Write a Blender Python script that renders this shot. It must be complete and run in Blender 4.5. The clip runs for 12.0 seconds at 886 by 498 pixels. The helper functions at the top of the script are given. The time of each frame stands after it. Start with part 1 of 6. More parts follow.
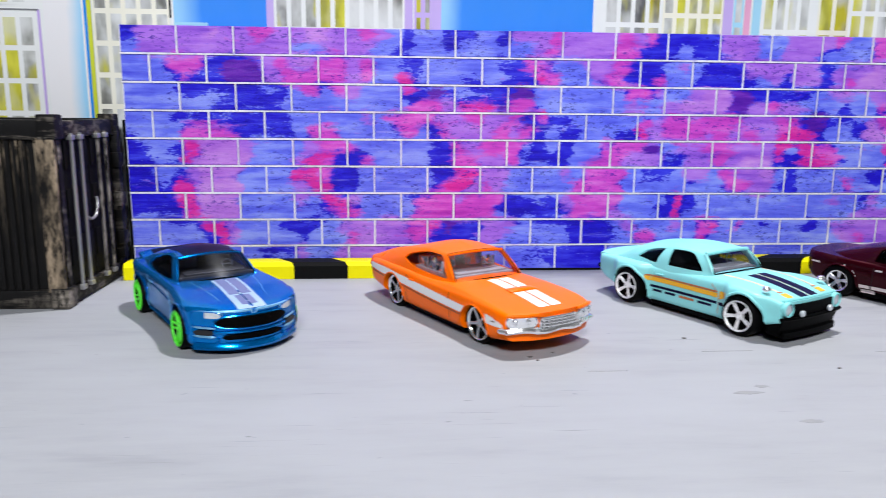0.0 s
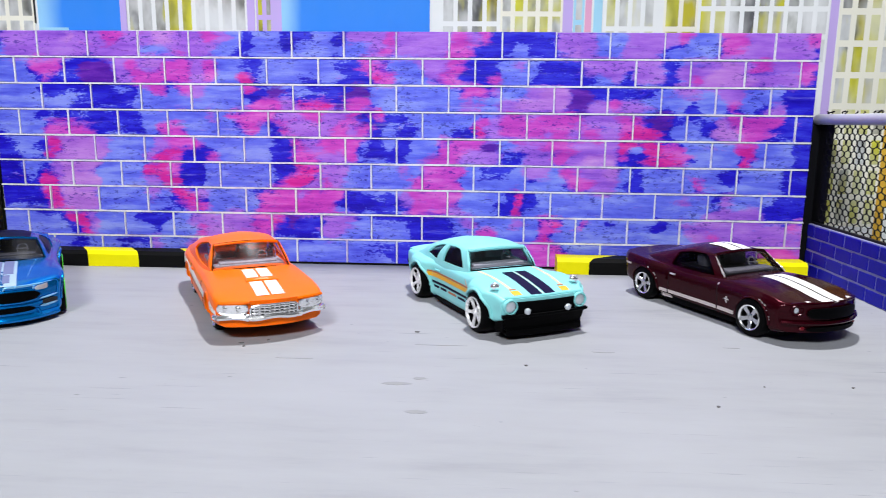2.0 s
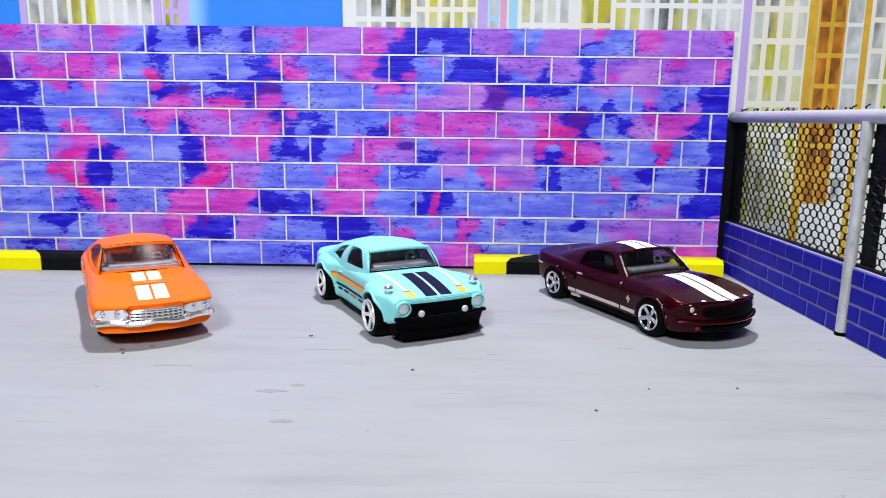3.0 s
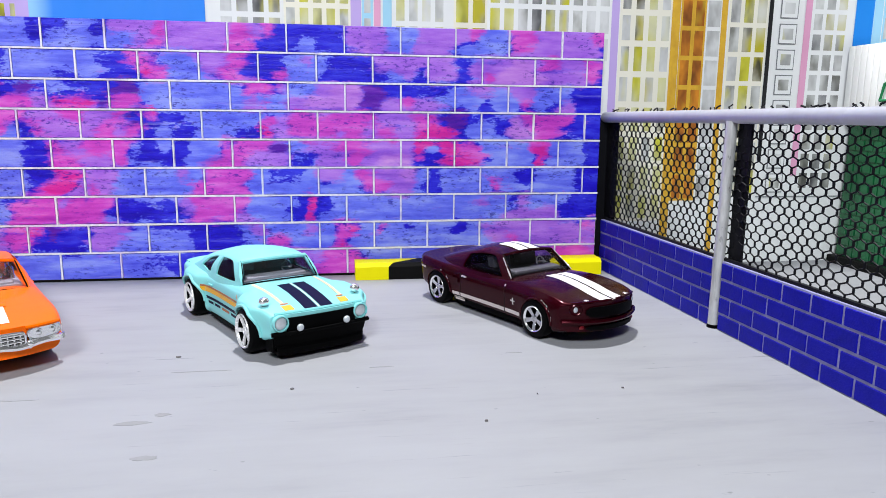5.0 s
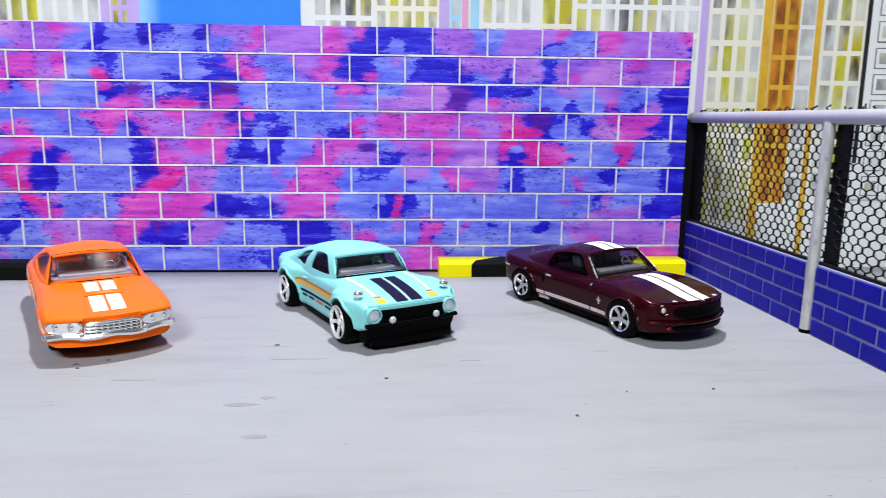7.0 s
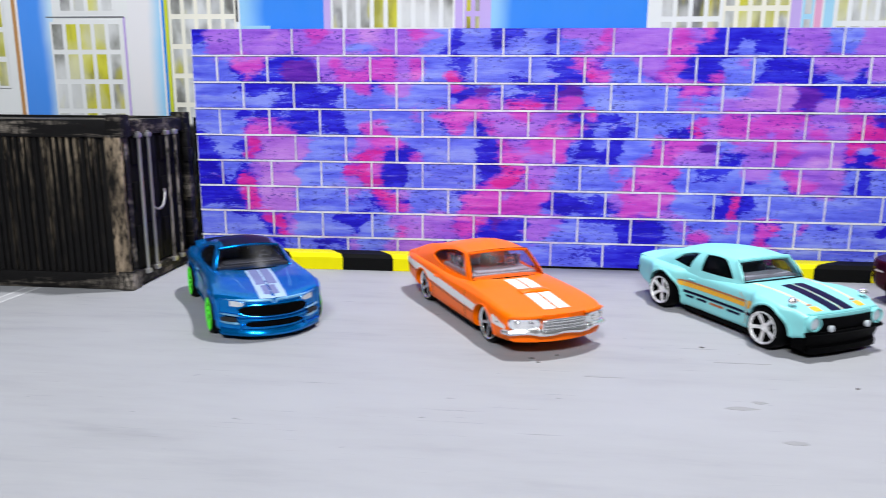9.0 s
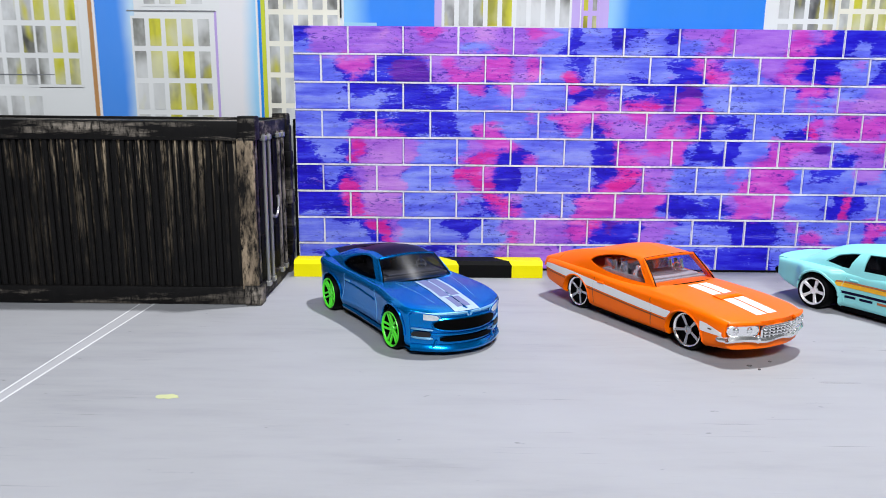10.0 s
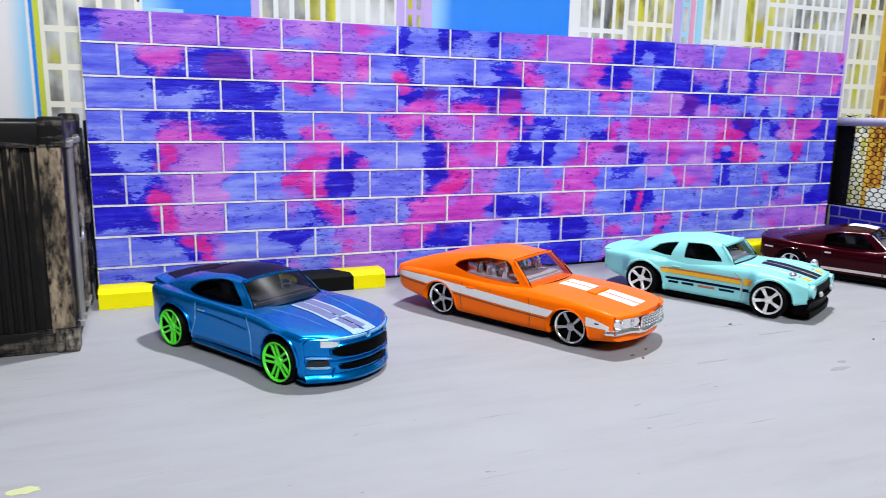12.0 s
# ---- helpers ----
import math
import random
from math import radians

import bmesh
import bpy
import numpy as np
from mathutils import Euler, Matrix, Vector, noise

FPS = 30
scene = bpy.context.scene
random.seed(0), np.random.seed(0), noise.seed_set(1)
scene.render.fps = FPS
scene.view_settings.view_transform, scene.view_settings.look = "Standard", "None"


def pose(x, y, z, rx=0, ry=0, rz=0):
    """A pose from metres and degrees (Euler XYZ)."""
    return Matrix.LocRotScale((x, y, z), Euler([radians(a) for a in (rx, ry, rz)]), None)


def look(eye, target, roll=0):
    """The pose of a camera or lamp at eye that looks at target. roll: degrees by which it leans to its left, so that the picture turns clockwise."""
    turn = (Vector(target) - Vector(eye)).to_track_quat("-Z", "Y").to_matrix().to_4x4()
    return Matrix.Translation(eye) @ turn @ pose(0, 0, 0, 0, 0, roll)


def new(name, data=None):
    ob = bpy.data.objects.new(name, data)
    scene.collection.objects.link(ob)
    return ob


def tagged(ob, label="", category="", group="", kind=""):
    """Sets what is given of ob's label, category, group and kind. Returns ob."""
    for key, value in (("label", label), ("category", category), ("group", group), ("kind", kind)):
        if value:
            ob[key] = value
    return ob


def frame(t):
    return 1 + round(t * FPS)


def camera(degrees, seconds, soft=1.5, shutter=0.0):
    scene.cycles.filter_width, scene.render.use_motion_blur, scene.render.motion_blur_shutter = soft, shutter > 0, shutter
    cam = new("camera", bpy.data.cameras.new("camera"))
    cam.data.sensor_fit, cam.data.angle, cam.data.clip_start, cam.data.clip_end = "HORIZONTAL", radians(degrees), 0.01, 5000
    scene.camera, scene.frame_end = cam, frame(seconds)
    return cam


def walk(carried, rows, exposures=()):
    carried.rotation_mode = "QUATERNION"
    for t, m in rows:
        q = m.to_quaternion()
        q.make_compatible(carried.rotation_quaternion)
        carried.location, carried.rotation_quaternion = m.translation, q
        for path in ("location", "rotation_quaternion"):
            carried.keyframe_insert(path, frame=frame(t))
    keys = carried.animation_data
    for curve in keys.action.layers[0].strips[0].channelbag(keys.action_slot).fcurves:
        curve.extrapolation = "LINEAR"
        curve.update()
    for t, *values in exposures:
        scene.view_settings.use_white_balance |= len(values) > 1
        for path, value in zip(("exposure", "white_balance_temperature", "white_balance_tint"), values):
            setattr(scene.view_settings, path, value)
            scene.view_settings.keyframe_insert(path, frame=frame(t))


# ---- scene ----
cam = camera(63.0, 12.0, soft=0.8, shutter=0.35)

PATH = [
    (0, (0.09671, -0.27309, 0.06068), (0.23574, 1.68655, -0.31413), 0.53),
    (0.5, (0.12701, -0.27402, 0.06084), (0.25501, 1.68618, -0.31497), 0.58),
    (1, (0.152, -0.27698, 0.06036), (0.20221, 1.6875, -0.31153), 0.54),
    (1.5, (0.17373, -0.27953, 0.06051), (0.13447, 1.6849, -0.31296), 0.55),
    (2, (0.19385, -0.28063, 0.06035), (0.086, 1.68133, -0.31259), 0.55),
    (2.5, (0.20833, -0.27935, 0.06084), (0.11289, 1.68237, -0.31673), 0.60),
    (3, (0.21393, -0.27456, 0.06029), (0.19016, 1.68934, -0.31724), 0.61),
    (3.5, (0.21476, -0.27101, 0.06007), (0.30091, 1.69168, -0.31463), 0.65),
    (3.7, (0.21487, -0.26917, 0.06043), (0.36299, 1.68892, -0.31897), 0.52),
    (5.5, (0.21424, -0.2662, 0.05994), (0.52181, 1.67514, -0.30967), 0.54),
    (6, (0.21421, -0.26592, 0.05963), (0.52372, 1.6755, -0.30793), 0.52),
    (6.5, (0.21155, -0.26804, 0.05998), (0.45158, 1.68243, -0.31159), 0.48),
    (6.7, (0.21018, -0.2694, 0.06009), (0.4022, 1.6863, -0.31188), 0.53),
    (8.3, (0.176, -0.27155, 0.06383), (0.04058, 1.68186, -0.3434), 0.47),
    (8.5, (0.16326, -0.27487, 0.06687), (0.01347, 1.67323, -0.36031), 0.43),
    (9, (0.12553, -0.27707, 0.06513), (-0.06716, 1.67035, -0.34769), 0.36),
    (9.5, (0.08669, -0.27624, 0.06434), (-0.06431, 1.67633, -0.34146), 0.39),
    (10, (0.05473, -0.2711, 0.06394), (0.05746, 1.68766, -0.34005), 0.52),
    (10.5, (0.03851, -0.26426, 0.06371), (0.28701, 1.67925, -0.33758), 0.68),
    (11, (0.02781, -0.25708, 0.0636), (0.49152, 1.64699, -0.33573), 0.82),
    (11.5, (0.02004, -0.25314, 0.06363), (0.6171, 1.61444, -0.3309), 0.95),
    (12, (0.01728, -0.24876, 0.0631), (0.75697, 1.56795, -0.32731), 1.04),
]
walk(cam, [(t, look(eye, target, roll)) for t, eye, target, roll in PATH])


# ---- world and lights ----
world = bpy.data.worlds.new("room_air")
scene.world = world
world.use_nodes = True
world.node_tree.nodes["Background"].inputs[0].default_value = (0.86, 0.90, 1.0, 1)
world.node_tree.nodes["Background"].inputs[1].default_value = 0.35


def lamp(name, eye, target, size_x, size_y, watts, colour):
    data = bpy.data.lights.new(name, "AREA")
    data.shape, data.size, data.size_y, data.energy, data.color = "RECTANGLE", size_x, size_y, watts, colour
    ob = new(name, data)
    ob.matrix_world = look(eye, target)
    return ob


# unseen main lamp overhead, placed to suit the cars' cast shadows
lamp("unseen_lamp", (0.225, 0.026, 0.640), (0.18, -0.06, 0), 0.030, 0.030, 5.3, (0.97, 0.98, 1.0))
# unseen front lamp, added to brighten the wall's face and the cars
lamp("unseen_lamp", (0.07, -0.66, 0.54), (0.15, -0.02, 0.02), 0.22, 0.12, 6.2, (0.93, 0.97, 1.0))


# ---- materials ----
def nodes_of(name):
    m = bpy.data.materials.new(name)
    m.use_nodes = True
    return m, m.node_tree.nodes, m.node_tree.links, m.node_tree.nodes["Principled BSDF"]


def noise_node(nt, scale, stretch=(1, 1, 1), detail=4.0, rough=0.55, local=False):
    n, l = nt.nodes, nt.links
    if local:
        src = n.new("ShaderNodeTexCoord").outputs["Object"]
    else:
        src = n.new("ShaderNodeNewGeometry").outputs["Position"]
    mp = n.new("ShaderNodeMapping")
    mp.inputs["Scale"].default_value = stretch
    tx = n.new("ShaderNodeTexNoise")
    tx.inputs["Scale"].default_value, tx.inputs["Detail"].default_value, tx.inputs["Roughness"].default_value = scale, detail, rough
    l.new(src, mp.inputs["Vector"])
    l.new(mp.outputs["Vector"], tx.inputs["Vector"])
    return tx.outputs["Fac"]


def ramp(nt, fac, stops):
    r = nt.nodes.new("ShaderNodeValToRGB")
    while len(r.color_ramp.elements) < len(stops):
        r.color_ramp.elements.new(0.5)
    for e, (p, c) in zip(r.color_ramp.elements, stops):
        e.position, e.color = p, (*c, 1)
    nt.links.new(fac, r.inputs["Fac"])
    return r.outputs["Color"]


def mix(nt, fac, a, b, kind="MIX"):
    m = nt.nodes.new("ShaderNodeMix")
    m.data_type, m.blend_type = "RGBA", kind
    for sock, v in ((m.inputs[0], fac), (m.inputs[6], a), (m.inputs[7], b)):
        if isinstance(v, bpy.types.NodeSocket):
            nt.links.new(v, sock)
        elif isinstance(v, tuple):
            sock.default_value = (*v, 1)
        else:
            sock.default_value = v
    return m.outputs[2]


def math_node(nt, op, a, b=0.0, clamp=False):
    m = nt.nodes.new("ShaderNodeMath")
    m.operation, m.use_clamp = op, clamp
    for sock, v in ((m.inputs[0], a), (m.inputs[1], b)):
        if isinstance(v, bpy.types.NodeSocket):
            nt.links.new(v, sock)
        else:
            sock.default_value = v
    return m.outputs[0]


def step(nt, v, lo, hi):
    m = nt.nodes.new("ShaderNodeMapRange")
    m.inputs["From Min"].default_value, m.inputs["From Max"].default_value = lo, hi
    nt.links.new(v, m.inputs["Value"])
    return m.outputs["Result"]


def bump(nt, height, strength, distance=0.0003):
    b = nt.nodes.new("ShaderNodeBump")
    b.inputs["Strength"].default_value, b.inputs["Distance"].default_value = strength, distance
    nt.links.new(height, b.inputs["Height"])
    nt.links.new(b.outputs["Normal"], nt.nodes["Principled BSDF"].inputs["Normal"])


def surface(name, colour, rough=0.5, metal=0.0, coat=0.0, grain=(300, (1, 1, 1), 0.15), relief=0.1, fine=1500, sheen=0.5):
    """A plain coloured surface with variation at two scales and a little relief."""
    m, n, l, p = nodes_of(name)
    nt = m.node_tree
    big = noise_node(nt, grain[0] * 0.25, grain[1], 3)
    small = noise_node(nt, grain[0], grain[1], 5)
    k = grain[2]
    dark, light = tuple(c * (1 - k) for c in colour), tuple(min(1, c * (1 + k)) for c in colour)
    c = mix(nt, math_node(nt, "ADD", math_node(nt, "MULTIPLY", big, 0.5), math_node(nt, "MULTIPLY", small, 0.5)), dark, light)
    l.new(c, p.inputs["Base Color"])
    l.new(step(nt, small, 0.0, 1.0), p.inputs["Roughness"])
    r = nt.nodes.new("ShaderNodeMapRange")
    r.inputs["To Min"].default_value, r.inputs["To Max"].default_value = max(0.02, rough - 0.08), min(1, rough + 0.08)
    l.new(small, r.inputs["Value"])
    l.new(r.outputs["Result"], p.inputs["Roughness"])
    p.inputs["Metallic"].default_value = metal
    p.inputs["Specular IOR Level"].default_value = sheen
    p.inputs["Coat Weight"].default_value = coat
    p.inputs["Coat Roughness"].default_value = 0.06
    if relief:
        bump(nt, noise_node(nt, fine, grain[1], 4), relief)
    return m


def glass(name, tint):
    m, n, l, p = nodes_of(name)
    n.remove(p)
    tr, gl, fr, mx = n.new("ShaderNodeBsdfTransparent"), n.new("ShaderNodeBsdfGlossy"), n.new("ShaderNodeLayerWeight"), n.new("ShaderNodeMixShader")
    tr.inputs["Color"].default_value, gl.inputs["Roughness"].default_value, fr.inputs["Blend"].default_value = (*tint, 1), 0.30, 0.5
    k = math_node(m.node_tree, "POWER", fr.outputs["Facing"], 4.0)
    k = math_node(m.node_tree, "ADD", math_node(m.node_tree, "MULTIPLY", k, 0.30), 0.003)
    l.new(k, mx.inputs[0])
    l.new(tr.outputs[0], mx.inputs[1])
    l.new(gl.outputs[0], mx.inputs[2])
    l.new(mx.outputs[0], n["Material Output"].inputs["Surface"])
    return m


def floor_material():
    m, n, l, p = nodes_of("painted_grey_board")
    nt = m.node_tree
    streak = noise_node(nt, 60, (0.5, 2.6, 1), 6, 0.6)
    cloud = noise_node(nt, 14, (1, 1.4, 1), 4)
    fine = noise_node(nt, 900, (0.4, 1.6, 1), 3)
    c = ramp(nt, streak, [(0.30, (0.235, 0.237, 0.256)), (0.46, (0.275, 0.277, 0.296)), (0.7, (0.305, 0.307, 0.326))])
    c = mix(nt, step(nt, cloud, 0.35, 0.75), c, (0.315, 0.318, 0.342))
    scuff = noise_node(nt, 42, (0.45, 2.6, 1), 8, 0.7)
    c = mix(nt, math_node(nt, "MULTIPLY", step(nt, scuff, 0.66, 0.78), 0.35), c, (0.19, 0.19, 0.195))
    speck = noise_node(nt, 260, (0.8, 1.6, 1), 2, 0.5)
    c = mix(nt, math_node(nt, "MULTIPLY", step(nt, speck, 0.735, 0.78), 0.65), c, (0.11, 0.11, 0.115))
    scratch = noise_node(nt, 330, (0.10, 2.6, 1), 4, 0.6)
    where = noise_node(nt, 30, (1, 1.5, 1), 2)
    c = mix(nt, math_node(nt, "MULTIPLY", math_node(nt, "MULTIPLY", step(nt, scratch, 0.64, 0.72), step(nt, where, 0.42, 0.58)), 0.8), c, (0.13, 0.13, 0.135))
    c = mix(nt, math_node(nt, "MULTIPLY", fine, 0.12), c, (0.24, 0.24, 0.255))
    l.new(c, p.inputs["Base Color"])
    p.inputs["Roughness"].default_value = 0.62
    bump(nt, streak, 0.06, 0.0004)
    return m


def wall_paint():
    """Seven paints brushed over one another; their shares lie on the bricks' corners."""
    m, n, l, p = nodes_of("brushed_wall_paint")
    nt = m.node_tree
    share = []
    for nm in ("paint", "overpaint"):
        at, sep = n.new("ShaderNodeAttribute"), n.new("ShaderNodeSeparateColor")
        at.attribute_name = nm
        l.new(at.outputs["Color"], sep.inputs[0])
        share += [sep.outputs[0], sep.outputs[1], sep.outputs[2]]
    edge = noise_node(nt, 230, (0.26, 1, 1.1), 8, 0.70)
    other = noise_node(nt, 200, (0.22, 1, 1.3), 8, 0.70)
    lines = noise_node(nt, 300, (0.12, 1, 1.3), 4, 0.60)
    crumb = noise_node(nt, 1700, (0.55, 1, 1.2), 3, 0.6)
    cloud = noise_node(nt, 150, (0.35, 1, 1.3), 4, 0.6)
    shade = math_node(nt, "ADD", math_node(nt, "MULTIPLY", lines, 0.40), math_node(nt, "MULTIPLY", cloud, 0.64))
    c = ramp(nt, shade, [(0.38, (0.010, 0.003, 0.42)), (0.52, (0.018, 0.010, 0.66)), (0.68, (0.06, 0.07, 0.86))])
    pale = ramp(nt, shade, [(0.36, (0.070, 0.080, 0.78)), (0.50, (0.150, 0.185, 0.93)), (0.62, (0.28, 0.34, 0.98))])
    violet = ramp(nt, shade, [(0.36, (0.24, 0.07, 0.66)), (0.50, (0.39, 0.14, 0.80)), (0.68, (0.56, 0.26, 0.88))])
    magenta = ramp(nt, shade, [(0.36, (0.44, 0.03, 0.48)), (0.52, (0.66, 0.07, 0.62)), (0.70, (0.80, 0.22, 0.76))])
    lilac = ramp(nt, shade, [(0.36, (0.38, 0.11, 0.70)), (0.52, (0.55, 0.22, 0.80)), (0.70, (0.70, 0.36, 0.86))])
    hot = ramp(nt, shade, [(0.36, (0.52, 0.012, 0.32)), (0.52, (0.72, 0.024, 0.38)), (0.70, (0.80, 0.10, 0.52))])
    plum = ramp(nt, shade, [(0.38, (0.055, 0.004, 0.32)), (0.54, (0.12, 0.014, 0.44)), (0.70, (0.26, 0.05, 0.60))])
    a = math_node(nt, "MULTIPLY", math_node(nt, "SUBTRACT", edge, 0.5), 2.4)
    b = math_node(nt, "MULTIPLY", math_node(nt, "SUBTRACT", other, 0.5), 2.4)
    gr = math_node(nt, "MULTIPLY", math_node(nt, "SUBTRACT", crumb, 0.5), 1.0)
    for k, colour, wob, grit, lo, hi in ((0, pale, a, 0.9, 0.28, 0.42), (1, violet, b, 0.6, 0.32, 0.72), (2, magenta, a, 0.5, 0.34, 0.76), (3, lilac, b, 0.4, 0.36, 0.80), (4, hot, b, 0.4, 0.46, 0.66), (5, plum, b, 0.6, 0.38, 0.60)):
        w = math_node(nt, "ADD", share[k], math_node(nt, "ADD", wob, math_node(nt, "MULTIPLY", gr, grit)))
        c = mix(nt, step(nt, w, lo, hi), c, colour)
    # dry-brushed flecks of the deep blue, and pale sweeps along the strokes
    dry = noise_node(nt, 1000, (0.45, 1, 1.2), 4, 0.75)
    patch = noise_node(nt, 75, (0.6, 1, 1.3), 4)
    k = math_node(nt, "MULTIPLY", step(nt, dry, 0.56, 0.60), step(nt, patch, 0.44, 0.56))
    c = mix(nt, math_node(nt, "MULTIPLY", k, 0.75), c, (0.010, 0.004, 0.36))
    sweep = noise_node(nt, 170, (0.14, 1, 2.4), 5, 0.7)
    c = mix(nt, math_node(nt, "MULTIPLY", step(nt, sweep, 0.61, 0.69), 0.30), c, (0.50, 0.47, 0.95))
    l.new(c, p.inputs["Base Color"])
    p.inputs["Roughness"].default_value = 0.38
    p.inputs["Specular IOR Level"].default_value = 0.22
    bump(nt, math_node(nt, "ADD", lines, math_node(nt, "MULTIPLY", dry, 0.4)), 0.7, 0.0005)
    return m


def mortar_paint():
    """White joints, rubbed over here and there with the wall's blue and violet."""
    m, n, l, p = nodes_of("white_mortar_paint")
    nt = m.node_tree
    a = noise_node(nt, 260, (1, 1, 1), 6, 0.7)
    b = noise_node(nt, 60, (1, 1, 1), 4)
    c = mix(nt, step(nt, a, 0.50, 0.66), (0.90, 0.89, 0.95), (0.58, 0.54, 0.86))
    c = mix(nt, math_node(nt, "MULTIPLY", step(nt, b, 0.54, 0.66), 0.5), c, (0.52, 0.34, 0.78))
    l.new(c, p.inputs["Base Color"])
    p.inputs["Roughness"].default_value = 0.55
    bump(nt, a, 0.3, 0.0003)
    return m


def worn_black(name, lo, hi, stretch, tan, area_lo=0.36, area_hi=0.60, high_wear=None):
    m, n, l, p = nodes_of(name)
    nt = m.node_tree
    rub = noise_node(nt, 75, stretch, 7, 0.68)
    area = noise_node(nt, 32, (1, 1, 1), 3)
    fleck = noise_node(nt, 900, (1, 1, 0.3), 4, 0.65)
    k = math_node(nt, "MULTIPLY", step(nt, rub, lo, hi), step(nt, fleck, 0.36, 0.56))
    k = math_node(nt, "MULTIPLY", k, step(nt, area, area_lo, area_hi))
    if high_wear:
        geo, sep = n.new("ShaderNodeNewGeometry"), n.new("ShaderNodeSeparateXYZ")
        l.new(geo.outputs["Position"], sep.inputs[0])
        up = math_node(nt, "ADD", sep.outputs["Z"], math_node(nt, "MULTIPLY", noise_node(nt, 60, (1, 1, 0.6), 3), 0.03))
        k = math_node(nt, "MULTIPLY", k, math_node(nt, "ADD", math_node(nt, "MULTIPLY", step(nt, up, *high_wear), 0.85), 0.15))
    c = mix(nt, noise_node(nt, 400, (1, 1, 1), 4), (0.002, 0.002, 0.0024), (0.009, 0.008, 0.008))
    c = mix(nt, math_node(nt, "MULTIPLY", k, 0.85), c, tan)
    l.new(c, p.inputs["Base Color"])
    p.inputs["Roughness"].default_value = 0.6
    p.inputs["Specular IOR Level"].default_value = 0.15
    bump(nt, fleck, 0.35, 0.0003)
    return m


FLOOR = floor_material()
BRUSHED = wall_paint()
WORN = worn_black("black_ribs_with_tan_rubbing", 0.52, 0.64, (7.0, 7.0, 0.30), (0.66, 0.52, 0.36), 0.38, 0.58, (0.048, 0.068))
WORNFRAME = worn_black("black_frame_with_faint_wear", 0.49, 0.64, (0.30, 0.9, 2.4), (0.36, 0.31, 0.26), 0.32, 0.54)
TANWEAR = worn_black("black_strip_rubbed_tan", 0.38, 0.58, (1.6, 1.6, 0.5), (0.42, 0.32, 0.22), 0.0, 0.3)
RODWEAR = worn_black("black_rod_rubbed_to_grey", 0.36, 0.54, (1, 1, 0.9), (0.34, 0.30, 0.27), 0.1, 0.4)
MORTAR = mortar_paint()
NAVY = surface("deep_blue_brick_paint", (0.007, 0.007, 0.29), 0.45, grain=(400, (1, 1, 1.5), 0.5), relief=0.3, sheen=0.12)
GREYJOINT = surface("lavender_grey_joint", (0.27, 0.27, 0.47), 0.7, grain=(900, (1, 1, 1), 0.45), relief=0.2)
YELLOW = surface("yellow_kerb_paint", (0.90, 0.80, 0.0), 0.5, grain=(250, (1, 1, 1), 0.08), relief=0.2, sheen=0.15)
BLACK = surface("black_kerb_paint", (0.0045, 0.0045, 0.0045), 0.6, grain=(500, (1, 1, 1), 0.4), relief=0.25, sheen=0.08)
STEEL = surface("silver_painted_steel", (0.47, 0.47, 0.55), 0.38, 0.35, grain=(500, (1, 1, 0.3), 0.18), relief=0.1)
BRUSHSTEEL = surface("bare_scratched_metal", (0.36, 0.355, 0.35), 0.32, 0.6, grain=(650, (1.5, 1.5, 0.25), 0.45), relief=0.3)
POSTSTEEL = surface("bright_bare_post_metal", (0.78, 0.78, 0.80), 0.30, 0.35, grain=(700, (1.5, 1.5, 0.3), 0.75), relief=0.4)
NET = surface("black_net_plastic", (0.006, 0.006, 0.008), 0.45, grain=(800, (1, 1, 1), 0.2), relief=0, sheen=0.1)
RUBBER = surface("black_rubber", (0.002, 0.002, 0.0023), 0.5, grain=(900, (1, 1, 1), 0.3), relief=0.1, sheen=0.05)
SILVER = surface("bright_silver_plating", (0.92, 0.92, 0.94), 0.17, 0.85, coat=0.5, grain=(900, (1, 1, 1), 0.12), relief=0.25, fine=700)
DARKCHROME = surface("smoked_chrome", (0.42, 0.42, 0.44), 0.22, 1.0, grain=(900, (1, 1, 1), 0.1), relief=0.0)
BLACKPLASTIC = surface("black_plastic", (0.0010, 0.0010, 0.0012), 0.50, grain=(900, (1, 1, 1), 0.2), relief=0.1, sheen=0.04)
LAMPGLASS = surface("milky_lamp_plastic", (0.52, 0.56, 0.60), 0.15, 0.2, coat=0.8, grain=(1500, (1, 1, 1), 0.3), relief=0.1)
CLEAR = glass("clear_plastic_pane", (0.90, 0.89, 0.92))
SMOKE = glass("smoked_plastic_pane", (0.66, 0.66, 0.69))
DARKGLASS = glass("dark_plastic_pane", (0.38, 0.38, 0.40))


# ---- building helpers ----
def link_mesh(name, bm, materials, sharp=35):
    bm.normal_update()
    lim = radians(sharp)
    for e in bm.edges:
        e.smooth = len(e.link_faces) == 2 and e.calc_face_angle(9) < lim
    for f in bm.faces:
        f.smooth = True
    me = bpy.data.meshes.new(name)
    bm.to_mesh(me)
    bm.free()
    for m in materials if isinstance(materials, (list, tuple)) else [materials]:
        me.materials.append(m)
    return new(name, me)


def part(name, bm, material, parent, label=""):
    ob = link_mesh(name, bm, material)
    ob.parent = parent
    return tagged(ob, label)


def thing(name, label, category, m=None, group="", kind=""):
    ob = new(name)
    ob.empty_display_size = 0.01
    if m is not None:
        ob.matrix_world = m
    return tagged(ob, label, category, group, kind)


